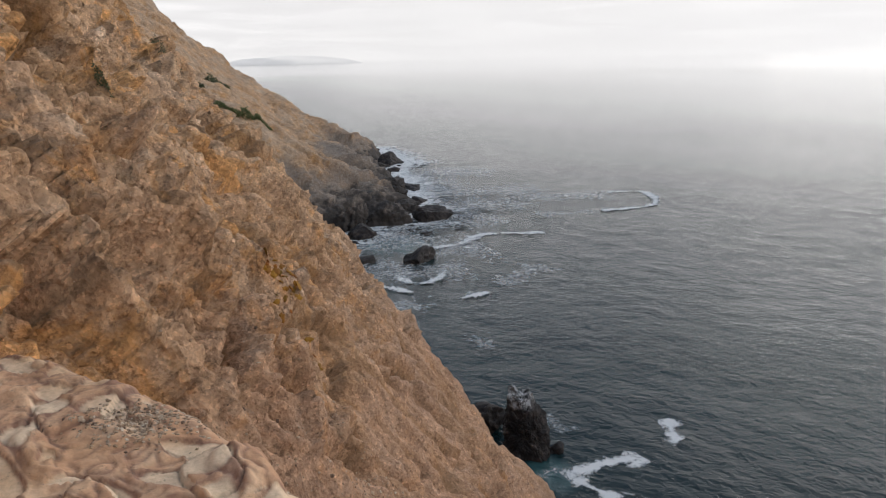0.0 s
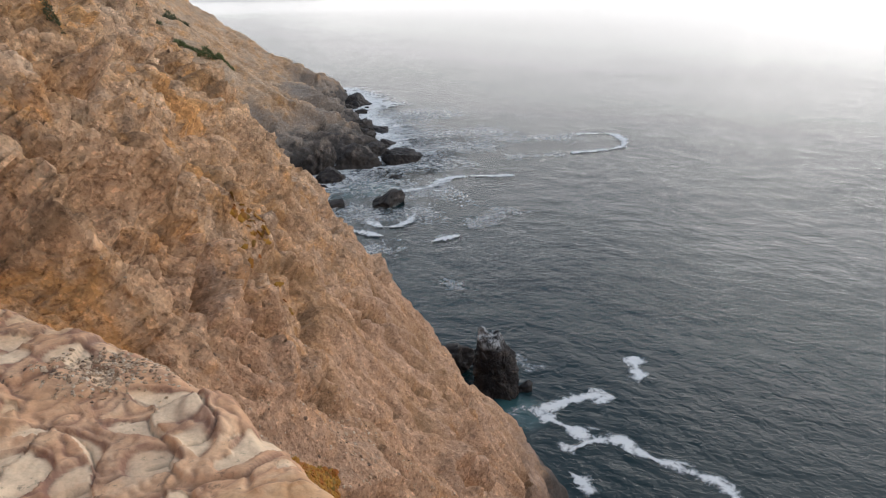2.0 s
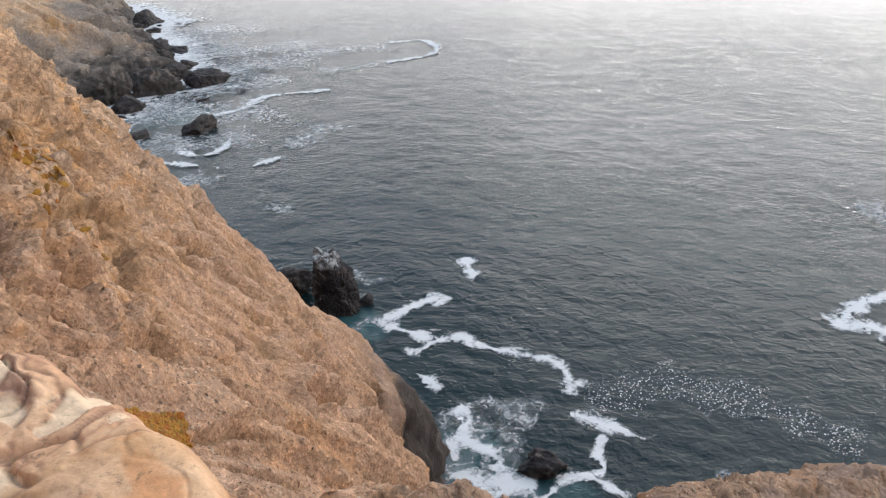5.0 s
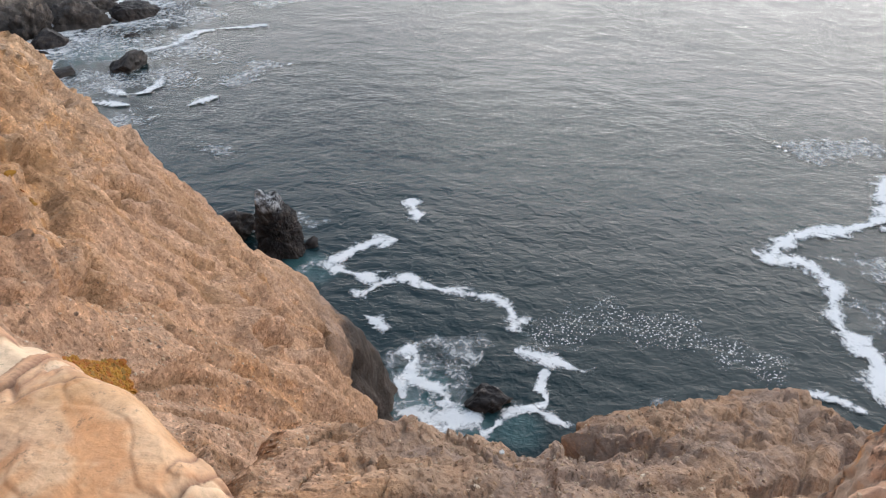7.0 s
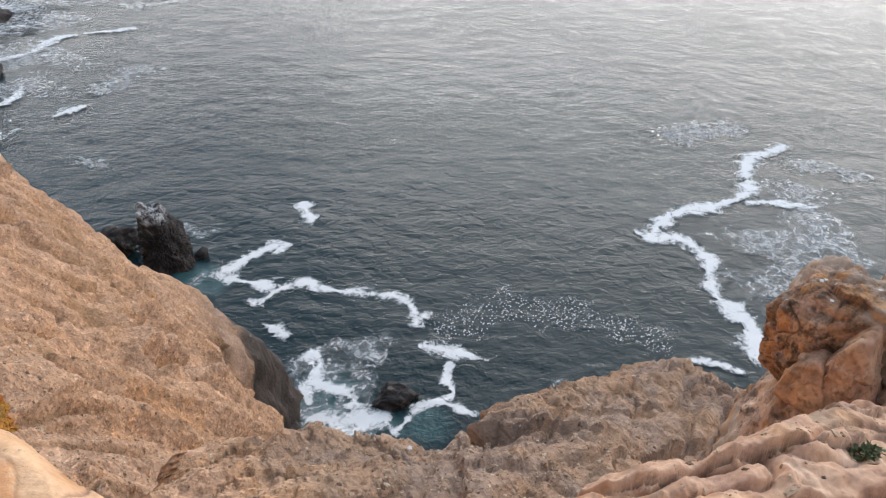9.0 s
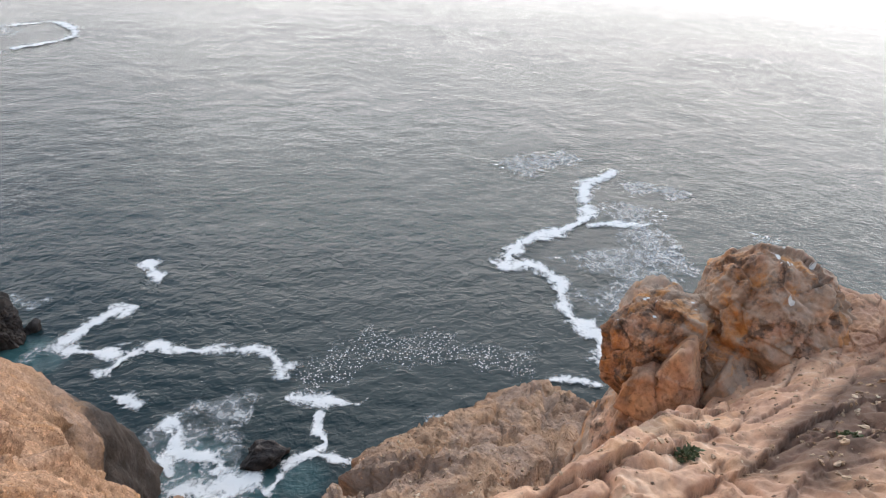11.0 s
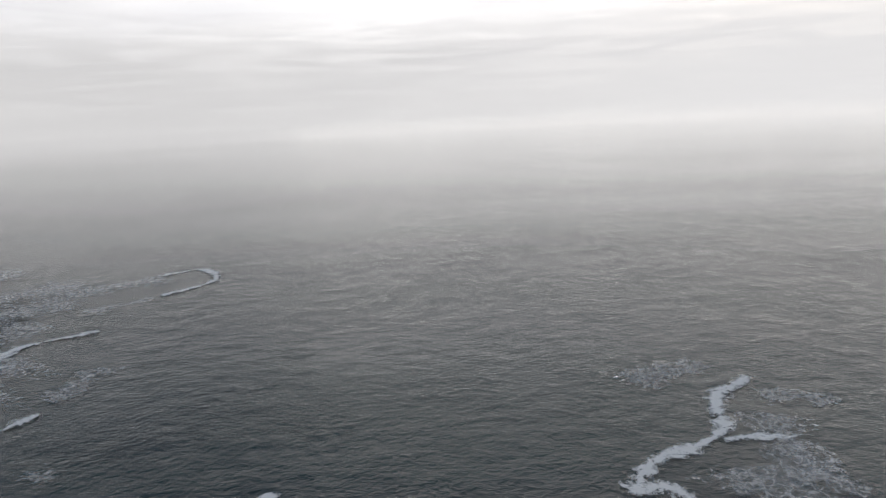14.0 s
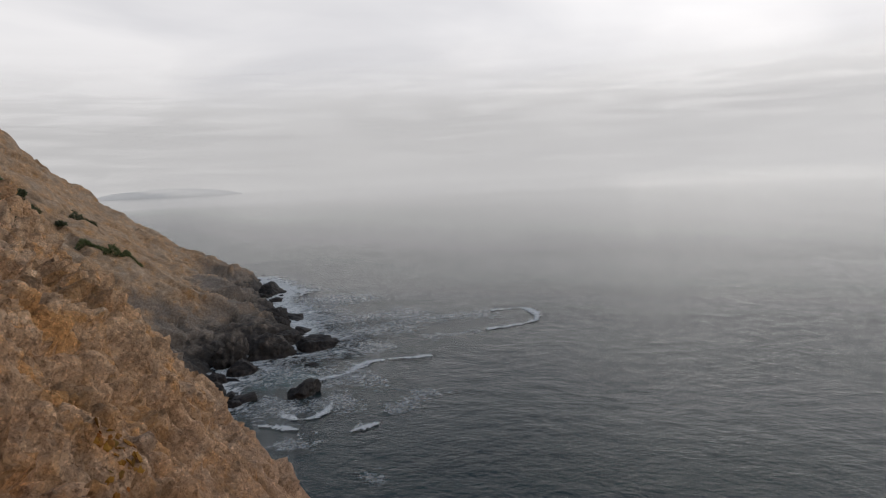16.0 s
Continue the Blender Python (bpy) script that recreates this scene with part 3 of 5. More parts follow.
# polar grid round the lookout: fine towards the sea, coarse behind
AZ = np.radians(np.concatenate([np.arange(-250, -95, 1.2), np.arange(-95, 45, 0.19), np.arange(45, 110, 0.8), [110.0]]))
RR = np.concatenate([np.arange(0.05, 1.0, 0.1), np.exp(np.arange(0, 1.80, 0.005)), 6.05 * np.exp(np.arange(0, 2.35, 0.0066))])
A, R = np.meshgrid(AZ, RR, indexing="ij")
X, Y = 0.1 - np.sin(A) * R, -0.2 + np.cos(A) * R
low = lowland(X, Y)
top, inside = platform(X, Y)
Z = np.maximum(low, top)
land = np.stack([X, Y, Z], -1)
norm = grid_normals(land)
flatp = land.reshape(-1, 3)
sand_mask = (top > low - 0.15).reshape(-1)
near = smooth(3.0, 16.0, R).reshape(-1)
# granite relief
rough = np.clip(smooth(-1.0, -11.0, flatp[:, 0] + 2.5 * perlin(flatp * 0.2)) + 0.25 * perlin(flatp * 0.12 + 4), 0.06, 1)
rough = np.maximum(rough, 0.5 * smooth(0.5, 2.5, flatp[:, 0]) * smooth(15, 11, flatp[:, 1]))
rel, crack, facet, hollow = strata(flatp, rough)
rel = rel + 0.10 * smooth(-15, -5, flatp[:, 0])
rel = rel * (0.35 + 0.65 * near) * (1 - 0.25 * smooth(1.5, 4.0, flatp[:, 0]) * smooth(24, 16, R.reshape(-1)))
# long crevices with an overhanging upper lip: from, to, half width, depth
CREVICES = [((-4.7, 11.3, 35.6), (-4.3, 11.6, 34.9), 0.10, 0.4), ((-4.3, 11.6, 34.9), (-3.4, 11.9, 33.7), 0.10, 0.4), ((-4.5, 12.6, 34.9), (-3.5, 13.5, 33.2), 0.22, 0.5), ((-3.0, 14.6, 32.2), (-1.5, 16.8, 29.5), 0.28, 0.5),
            ((0.0, 25.6, 24.6), (2.5, 24.1, 21.7), 0.30, 0.9), ((-5.7, 14.0, 36.0), (-4.7, 11.5, 35.6), 0.22, 0.6), ((0.6, 18.1, 26.3), (4.5, 22.6, 19.4), 0.30, 0.7),
            ((-7.5, 11.6, 39.2), (-7.4, 12.9, 38.7), 0.24, 0.7), ((-7.4, 12.9, 38.7), (-6.5, 12.1, 37.8), 0.24, 0.7), ((-5.8, 11.1, 37.1), (-5.1, 10.0, 36.6), 0.14, 0.4), ((-4.8, 13.9, 34.9), (-4.3, 13.5, 34.3), 0.12, 0.4),
            ((-3.7, 24.0, 30.0), (-2.1, 27.5, 26.8), 0.30, 0.4), ((-7.1, 21.7, 35.4), (-5.3, 20.7, 33.4), 0.30, 0.5)]
bent = flatp + 0.30 * np.stack([perlin(flatp * 0.9 + k) for k in (2.0, 12.0, 32.0)], -1)
for a, b, half, deep in CREVICES:
    a, b = np.array(a), np.array(b)
    t = np.clip(((bent - a) @ (b - a)) / ((b - a) @ (b - a)), 0, 1)
    d = np.linalg.norm(bent - a - t[:, None] * (b - a), axis=1) * (1 + 0.5 * perlin(flatp * 2.0 + 4))
    cut = np.exp(-(d / half) ** 2) * (0.35 + 0.65 * np.sin(math.pi * np.clip(t, 0.04, 0.96)))
    deep = 1.7 * deep
    rel = rel - deep * cut + 0.4 * deep * np.exp(-((d - 2.2 * half) / (1.2 * half)) ** 2)
    # crevice floor added to the dark mask as painted shade
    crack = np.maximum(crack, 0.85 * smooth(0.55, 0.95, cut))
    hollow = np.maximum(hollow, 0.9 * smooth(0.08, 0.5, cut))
# a smooth stretch of slab where the lichen grows
rel = rel * (1 - 0.85 * np.exp(-((flatp[:, 0] + 2.3) / 0.9) ** 2 - ((flatp[:, 1] - 10.5) / 1.5) ** 2))
# sandstone relief: pillows parted by iron-stained seams
plan = flatp * np.array([1, 1, 0])
warp = np.stack([fbm(plan * 1.1 + k, 2) for k in (1.0, 9.0, 19.0)], -1)
right = smooth(0.0, 2.0, flatp[:, 0])
sq = plan.copy()
ca, sa = math.cos(radians(-7)), math.sin(radians(-7))
ua, va = sq[:, 0] * ca + sq[:, 1] * sa, -sq[:, 0] * sa + sq[:, 1] * ca
sq = np.stack([ua * (1 - 0.5 * right), va * (1 + 0.2 * right), 0 * ua], -1)
sq = sq + 0.30 * warp
d1, d2, cell = worley(sq * 1.3 + 0.45 * warp + 0.06 * np.stack([perlin(plan * 5), perlin(plan * 5 + 9), 0 * ua], -1))
dd = d2 - d1
n1 = perlin(sq * 2.4 + 1.5 * warp + 6) + 0.4 * perlin(sq * 5.0 + 1.0 * warp + 27) + 0.10 * perlin(plan * 11) + 0.10
ng = n1.reshape(A.shape)
steep = np.hypot(np.gradient(ng, axis=1) / np.gradient(R, axis=1), np.gradient(ng, axis=0) / (R * np.gradient(A, axis=0))).ravel()
pw, _, pcell = worley(sq * np.array([2.3, 3.0, 1]) + 0.40 * warp + 0.05 * np.stack([perlin(plan * 5 + 3), perlin(plan * 5 + 6), 0 * ua], -1) + 44, flat=True)
away = (pw - np.where(pcell > 0.16, 0.26 + 0.26 * ((pcell * 7.3) % 1), -0.3)) / 2.6          # metres from the rim of a pan
pan = smooth(0.018, -0.028, away)
band = np.clip(0.5 + 0.5 * np.sin(9 * n1 + 2.5 * perlin(plan * 1.8 + 14)), 0, 1) * (1 - pan)
lip = np.exp(-((away - 0.025) / 0.02) ** 2)
bands = np.abs(np.sin(15 * n1 + 1.5 * perlin(plan * 3 + 4)))
fold = (1 - smooth(0.0, 0.016, bands / (15 * (steep + 0.8)))) * (1 - pan)
left = 0.022 * smooth(0.0, 0.03, away) + 0.008 * lip + 0.035 * smooth(0.15, 0.6, n1) - 0.010 * fold + 0.05 * (cell - 0.5) * smooth(0, 0.04, dd) - 0.018 * (1 - smooth(0, 0.03, dd)) + 0.01 * perlin(plan * 9) * (1 - pan)
e1, e2, ecell = worley(sq * np.array([0.75, 1.5, 1]) + 0.4 * warp + 70)
de = e2 - e1
flow = fbm(np.stack([ua * 0.28, va * 1.0, 0 * ua], -1) * 0.8 + 0.5 * warp, 3, 0.45, ridged=True)
strip = np.stack([ua * 0.7, va * 2.6, 0 * ua], -1) + 0.5 * warp
g1, g2, gcell = worley(strip * 0.9 + 15)
bed = va * 2.1 + 0.9 * fbm(np.stack([ua * 0.45, va * 0.8, 0 * ua], -1) + 23, 4, 0.5) + 0.05 * perlin(plan * 4.0)
saw = bed - np.floor(bed)
tall = 0.2 + 1.2 * np.clip(0.5 + 1.2 * perlin(np.stack([ua * 0.5, np.floor(bed) * 3.7, 0 * ua], -1)), 0, 1)
toe = np.exp(-(np.minimum(saw, 1 - saw) / 0.035) ** 2) * smooth(0.75, 0.95, tall)
rightrel = 0.085 * tall * (1 - saw) * smooth(0.0, 0.08, saw) - 0.03 * toe + 0.08 * fbm(plan * 2.2 + 0.6 * warp + 61, 4, 0.55, ridged=True) + 0.10 * flow + 0.12 * (ecell - 0.5) * smooth(0, 0.22, de) + 0.06 * (gcell - 0.5) * smooth(0, 0.25, g2 - g1) - 0.05 * (1 - smooth(0, 0.07, de)) 
srel = 1.05 * left * (1 - right) + 0.95 * rightrel * right + 0.06 * fbm(plan * 0.8 + 50, 3) + 0.012 * fbm(plan * 6.0, 4, 0.6)
seamw = np.where(right > 0.5, de, dd)
pale = (1.25 * pan * (1 - right) + 0.75 * right * smooth(0.55, 0.8, ecell) * smooth(0.1, 0.3, de)) * np.where(right > 0.5, smooth(-0.25, 0.1, perlin(plan * 1.2 + 33)), smooth(-0.5, -0.1, perlin(plan * 0.9 + 33)))
edge = np.exp(-((away - 0.012) / 0.014) ** 2) * smooth(-0.45, -0.05, perlin(plan * 2.6 + 12))
fleck = (1 - smooth(0.0, 0.010, np.abs(np.sin(34 * n1 + 2 * perlin(plan * 4 + 9))) / (34 * (steep + 0.8)))) * (1 - pan) * smooth(-0.05, 0.25, perlin(plan * 2.1 + 81))
ring = 0.9 * (1 - pan) * (1 - smooth(0.0, 0.025, dd)) * smooth(-0.3, 0.0, perlin(plan * 1.3 + 3)) + 0.85 * edge + 0.6 * fleck + 0.8 * fold * smooth(-0.3, 0.05, perlin(plan * 1.7 + 52))
vein = np.clip(ring * (1 - right) + right * (0.4 * (1 - smooth(0, 0.04, de)) + 0.2 * (1 - smooth(0, 0.05, g2 - g1)) * smooth(-0.1, 0.2, perlin(plan * 1.5 + 44))), 0, 1)
disp = np.where(sand_mask, srel, rel)
# the round dome of sandstone by the rim: one bed line round its shoulder, a broken seam along its near foot
ex, ey = (flatp[:, 0] + 0.50) / 0.48, (flatp[:, 1] - 2.06) / 0.46
er = np.hypot(ex, ey) + 0.12 * perlin(plan * 3.0 + 8) + 0.04 * perlin(plan * 9.0)
dome = np.exp(-er ** 4) * sand_mask
arc = np.exp(-((er - 0.80) / 0.020) ** 2) * smooth(-0.3, 0.3, ex + ey)
joint = np.exp(-((er - 1.02) / 0.022) ** 2) * smooth(0.3, -0.3, ey)
vein, pale = np.maximum(vein * (1 - np.clip(1.5 * dome, 0, 1)), np.maximum(arc, joint) * sand_mask), pale * (1 - dome)
disp = disp * (1 - 0.85 * dome) + 0.13 * dome - 0.03 * joint * sand_mask - 0.012 * arc * sand_mask
up = np.where(sand_mask[:, None], np.array([0, 0, 1.0]), norm.reshape(-1, 3))
land = flatp + up * disp[:, None]
faces = grid_faces(*A.shape)
zf = land[faces, 2].max(1)
fsand = sand_mask[faces].sum(1) > 2
tide = 9.5 * smooth(4.8, 8.2, flatp[:, 0]) * smooth(32, 36.5, flatp[:, 1])
soil = np.clip(smooth(1.35, 0.85, np.hypot((flatp[:, 0] - 6.0) / 1.7, (flatp[:, 1] - 0.02 + 0.08 * (flatp[:, 0] - 6)) / 0.46) + 0.5 * fbm(plan * 1.6 + 4, 4, 0.6)), 0, 1) * sand_mask
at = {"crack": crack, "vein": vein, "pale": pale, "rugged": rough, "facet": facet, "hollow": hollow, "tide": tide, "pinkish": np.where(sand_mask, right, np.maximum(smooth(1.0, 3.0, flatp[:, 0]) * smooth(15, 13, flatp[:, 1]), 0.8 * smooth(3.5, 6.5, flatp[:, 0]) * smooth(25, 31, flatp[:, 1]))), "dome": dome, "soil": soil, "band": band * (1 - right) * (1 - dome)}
# thin dark seams; on the right, bed toes also painted as shadow lines
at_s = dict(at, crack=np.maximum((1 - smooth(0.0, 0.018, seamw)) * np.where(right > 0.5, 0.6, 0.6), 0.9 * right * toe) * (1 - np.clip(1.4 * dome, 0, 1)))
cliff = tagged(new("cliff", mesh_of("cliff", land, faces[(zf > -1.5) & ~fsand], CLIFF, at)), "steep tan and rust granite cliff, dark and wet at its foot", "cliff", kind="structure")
ledge = tagged(new("sandstone_ledge", mesh_of("sandstone_ledge", land, faces[fsand], SAND, at_s)), "cream and peach honeycomb sandstone ledge with iron veins", "ledge", kind="structure")

# far headland, its own grid
hx, hy = np.arange(-190, 4, 0.75), np.arange(44, 372, 0.75)
HX, HY = np.meshgrid(hx, hy, indexing="ij")
hp = np.stack([HX, HY, headland(HX, HY)], -1)
hn = grid_normals(hp).reshape(-1, 3)
hp = hp.reshape(-1, 3)
hrel, hcrack, hfacet, hhollow = strata(hp * 0.30 + 200, np.full(len(hp), 0.55))
fade = smooth(-3, 8, hp[:, 2])
foot = smooth(16, 3, hp[:, 2] + 5 * perlin(hp * 0.07))
hrel = hrel * (0.75 + 1.3 * foot) + 2.6 * fbm(hp * np.array([0.018, 0.034, 0.03]) + 8, 2, ridged=True)
hrel = hrel - hrel[hp[:, 2] > 0].mean()
hp = hp + hn * (hrel * 1.8 * (0.5 + 0.5 * fade))[:, None]
hf = grid_faces(*HX.shape)
headland_ob = tagged(new("headland", mesh_of("headland", hp, hf[hp[hf, 2].max(1) > -2], HEAD, {"crack": hcrack, "rugged": np.full(len(hp), 0.5), "facet": hfacet, "hollow": 0.5 * hhollow, "tide": 1.5 * smooth(-40, -12, hp[:, 0]) * (hp[:, 1] > 120)})), "grey-brown rocky headland sloping down to black rocks", "headland", kind="structure")


# ---- sea ----
def swell(x, y):
    a = radians(SWELL)
    u, v = x * math.cos(a) + y * math.sin(a), -x * math.sin(a) + y * math.cos(a)
    p = np.stack([u, v * 0.5, u * 0], -1).reshape(-1, 3)
    d = np.hypot(x, y).reshape(-1)
    near = 1 - smooth(160, 420, d)
    h = 0.12 * perlin(p * 0.22) * (1 - smooth(500, 1500, d)) + near * (0.11 * perlin(p * 0.5 + 7) + 0.09 * perlin(p * 1.05 + 3))
    return h.reshape(x.shape)


saz = np.radians(np.concatenate([np.arange(-260, -92, 3), np.arange(-92, 40, 0.3), np.arange(40, 101, 3)]))
sr = 12 * np.exp(np.arange(0, 6.0, 0.0085))
SA, SR = np.meshgrid(saz, sr, indexing="ij")
SX, SY = -np.sin(SA) * SR, np.cos(SA) * SR
sp = np.stack([SX, SY, swell(SX, SY)], -1).reshape(-1, 3)
shallow = np.zeros(len(sp))
for cx, cy, cr0 in ((13.5, 39, 5.0), (16, 35, 4.0), (20, 33, 2.6), (9, 61, 4.0), (-14, 150, 12), (-8, 175, 12), (-14, 205, 12)):
    d = np.hypot(sp[:, 0] - cx, sp[:, 1] - cy) / cr0
    shallow = np.maximum(shallow, (1 - smooth(0.3, 1.2, d)) * (0.8 + 0.8 * fbm(sp * 0.25 + 3, 3)))
sea = tagged(new("sea", mesh_of("sea", sp, grid_faces(*SA.shape), SEA, {"shallow": np.clip(shallow, 0, 1)})), "dark grey-green sea with small wind ripples", "sea", kind="structure")

# haze over the sea painted as glowing sheets ringed round the lookout
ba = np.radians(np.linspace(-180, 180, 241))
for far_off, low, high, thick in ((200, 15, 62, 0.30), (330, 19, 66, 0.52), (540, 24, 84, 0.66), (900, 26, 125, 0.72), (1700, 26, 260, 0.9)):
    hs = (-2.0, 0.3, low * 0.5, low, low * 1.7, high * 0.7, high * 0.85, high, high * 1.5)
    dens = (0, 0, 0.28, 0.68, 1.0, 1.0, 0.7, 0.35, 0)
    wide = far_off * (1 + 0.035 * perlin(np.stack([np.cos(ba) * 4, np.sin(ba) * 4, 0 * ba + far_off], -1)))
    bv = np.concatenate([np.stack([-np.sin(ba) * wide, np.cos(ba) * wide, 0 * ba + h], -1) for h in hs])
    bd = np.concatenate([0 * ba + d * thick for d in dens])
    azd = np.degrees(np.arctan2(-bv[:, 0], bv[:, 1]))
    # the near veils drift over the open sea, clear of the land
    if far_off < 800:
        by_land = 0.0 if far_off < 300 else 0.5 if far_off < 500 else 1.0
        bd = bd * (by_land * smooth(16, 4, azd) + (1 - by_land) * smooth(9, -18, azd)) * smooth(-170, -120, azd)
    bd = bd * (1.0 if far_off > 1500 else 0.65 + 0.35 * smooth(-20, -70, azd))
    # painted sunlight: the sheets' own glow rises towards the sun's azimuth
    fog_glow = 0.95 + 0.22 * np.exp(-((azd + 66) / 38) ** 2)
    tagged(new("fog_bank", mesh_of("fog_bank", bv, grid_faces(9, 241), BANK, {"veil": bd, "fog_glow": fog_glow})), "pale glowing fog bank that hides the horizon", "fog", kind="structure")

# distant shore, the haze painted into its pale blue-grey colour
hillx = np.linspace(-1300, -520, 60)
prof = 46 * np.sin(np.linspace(0, math.pi, 60)) ** 0.6 * (1 + 0.25 * perlin(np.stack([hillx / 160, hillx * 0, hillx * 0], -1)))
hv = np.concatenate([np.stack([hillx, np.full(60, 3900.0), prof * k], -1) for k in (-0.1, 1)])
hv = np.concatenate([hv, np.stack([hillx, np.full(60, 4150.0), prof * 0 - 5], -1)])
hm_, hnt, hb = material("haze_painted_shore")
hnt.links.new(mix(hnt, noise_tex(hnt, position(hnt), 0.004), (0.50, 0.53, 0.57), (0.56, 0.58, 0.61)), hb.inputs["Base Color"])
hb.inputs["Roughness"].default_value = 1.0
tagged(new("backdrop", mesh_of("backdrop", hv, grid_faces(3, 60), hm_)), "faint far shore with blue-grey haze painted into its colour", "shore", kind="structure")


# ---- rocks ----
_ico = {}


def ico(level):
    if level not in _ico:
        bm = bmesh.new()
        bmesh.ops.create_icosphere(bm, subdivisions=level, radius=1)
        bm.verts.ensure_lookup_table()
        _ico[level] = (np.array([v.co[:] for v in bm.verts]), np.array([[v.index for v in f.verts] for f in bm.faces]))
        bm.free()
    return _ico[level]


def rock(name, place, size, seed, mat, label, level=5, cuts=9, rough=0.16, freq=1.6, lean=(0, 0), guano=9e9, group="", turn=0.0, category="rock", peak=0.0, pits=0.0, box=0.0):
    """A fractured boulder: a ball flattened by random planes, then roughened; its foot is at place."""
    rs = np.random.RandomState(seed)
    v, f = ico(level)
    v = v.copy()
    if box:
        v = v / (np.abs(v) ** box).sum(1, keepdims=True) ** (1 / box)
    for _ in range(cuts):
        n = rs.normal(size=3)
        n /= np.linalg.norm(n)
        d = rs.uniform(0.46, 0.82) if not box else rs.uniform(0.66, 0.98)
        over = np.maximum(0, v @ n - d)
        v -= 0.97 * over[:, None] * n
    nn = v / np.linalg.norm(v, axis=1, keepdims=True)
    big = fbm(v * freq + seed, 5, 0.55)
    d1, d2, cell = worley(v * freq * 1.3 + seed)
    crack = 1 - smooth(0, 0.14, d2 - d1)
    shard = fbm(v * freq * 1.7 + seed + 40, 4, 0.55, ridged=True)
    v = v + nn * (rough * big * 1.2 + rough * 0.8 * (cell - 0.5) - rough * 0.25 * crack + rough * 0.5 * shard)[:, None]
    hole = 0 * crack
    if pits:
        h1, _, hc = worley(v * freq * 5.5 + seed * 3)
        g1_, _, gc_ = worley(v * freq * 12.0 + seed * 5)
        hole = 0.6 * (1 - smooth(0.05, 0.34, h1)) * (hc > 0.78)
        v = v - nn * (pits * (1 - smooth(0.05, 0.42, h1)) * (hc > 0.72) + 0.45 * pits * (1 - smooth(0.1, 0.45, g1_)) * (gc_ > 0.5))[:, None]
    if peak:
        v[:, 2] += peak * np.maximum(0, v[:, 2]) * (0.5 - v[:, 0] + 0.5 * perlin(v * 2.3 + seed))
    v = v * size
    v[:, 0] += lean[0] * v[:, 2]
    v[:, 1] += lean[1] * v[:, 2]
    a = radians(turn)
    v = v @ np.array([[math.cos(a), math.sin(a), 0], [-math.sin(a), math.cos(a), 0], [0, 0, 1]])
    z = v[:, 2] + place[2]
    # pits join the crack mask, so their self-shadow is painted in colour
    at = {"crack": np.maximum(crack * 0.3, hole), "vein": crack * 0.2, "pale": cell * 0.3, "rugged": 0.5 + 0 * z, "facet": cell, "hollow": 0 * z, "pinkish": 1.0 + 0 * z, "soil": 0 * z, "tide": 1.5 + 0 * z, "guano": smooth(guano, guano + 0.25 * size[2], z) * smooth(0.1, 0.6, nn[:, 2] + 0.35 * nn[:, 0])}
    ob = new(name, mesh_of(name, v, f, mat, at))
    ob.location = place
    return tagged(ob, label, category, group)


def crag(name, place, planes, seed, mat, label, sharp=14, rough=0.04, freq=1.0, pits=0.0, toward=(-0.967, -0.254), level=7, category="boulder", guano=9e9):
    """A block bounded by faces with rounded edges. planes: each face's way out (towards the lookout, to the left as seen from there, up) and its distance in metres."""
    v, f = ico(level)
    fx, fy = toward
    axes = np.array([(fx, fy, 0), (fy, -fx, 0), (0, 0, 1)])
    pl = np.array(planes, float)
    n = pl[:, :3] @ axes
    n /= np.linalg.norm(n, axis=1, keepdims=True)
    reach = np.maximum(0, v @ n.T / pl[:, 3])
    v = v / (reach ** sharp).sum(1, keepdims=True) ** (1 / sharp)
    out = v / np.linalg.norm(v, axis=1, keepdims=True)
    jog = np.stack([perlin(v * freq * 2 + k + seed) for k in (3.0, 13.0, 23.0)], -1)
    a1, g1, c1 = facets(v * freq * 1.6 + 0.35 * jog + seed)
    a2, g2, c2 = facets(v * freq * 4.5 + 0.35 * jog + seed + 9)
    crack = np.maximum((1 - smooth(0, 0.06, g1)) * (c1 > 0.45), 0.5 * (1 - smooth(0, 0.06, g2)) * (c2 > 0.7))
    h = rough * (1.3 * a1 + 0.45 * a2 + 1.0 * fbm(v * freq * 2.5 + seed, 5, 0.55) + 0.35 * fbm(v * freq * 9 + seed, 4, 0.6)) - 0.5 * rough * crack
    hole = 0 * h
    if pits:
        h1, _, hc = worley(v * 4.0 + 0.3 * jog + seed * 3)
        h2, _, hd = worley(v * 10.0 + 0.3 * jog + seed * 5)
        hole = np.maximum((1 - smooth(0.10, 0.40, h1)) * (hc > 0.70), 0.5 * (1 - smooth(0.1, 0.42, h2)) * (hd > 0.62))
        h = h - pits * hole
    v = v + out * h[:, None]
    z = v[:, 2] + place[2]
    # recess shade painted: cracks and pits both darken the colour
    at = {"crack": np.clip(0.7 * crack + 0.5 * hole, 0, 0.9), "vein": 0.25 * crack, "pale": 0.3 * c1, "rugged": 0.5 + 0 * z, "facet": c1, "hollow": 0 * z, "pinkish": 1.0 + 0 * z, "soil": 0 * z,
          "tide": 2.0 + 0 * z, "guano": smooth(guano, guano + 0.8, z + 0.8 * perlin(v * 0.9)) * smooth(-0.1, 0.5, out[:, 2])}
    ob = new(name, mesh_of(name, v, f, mat, at))
    ob.location = place
    return tagged(ob, label, category)


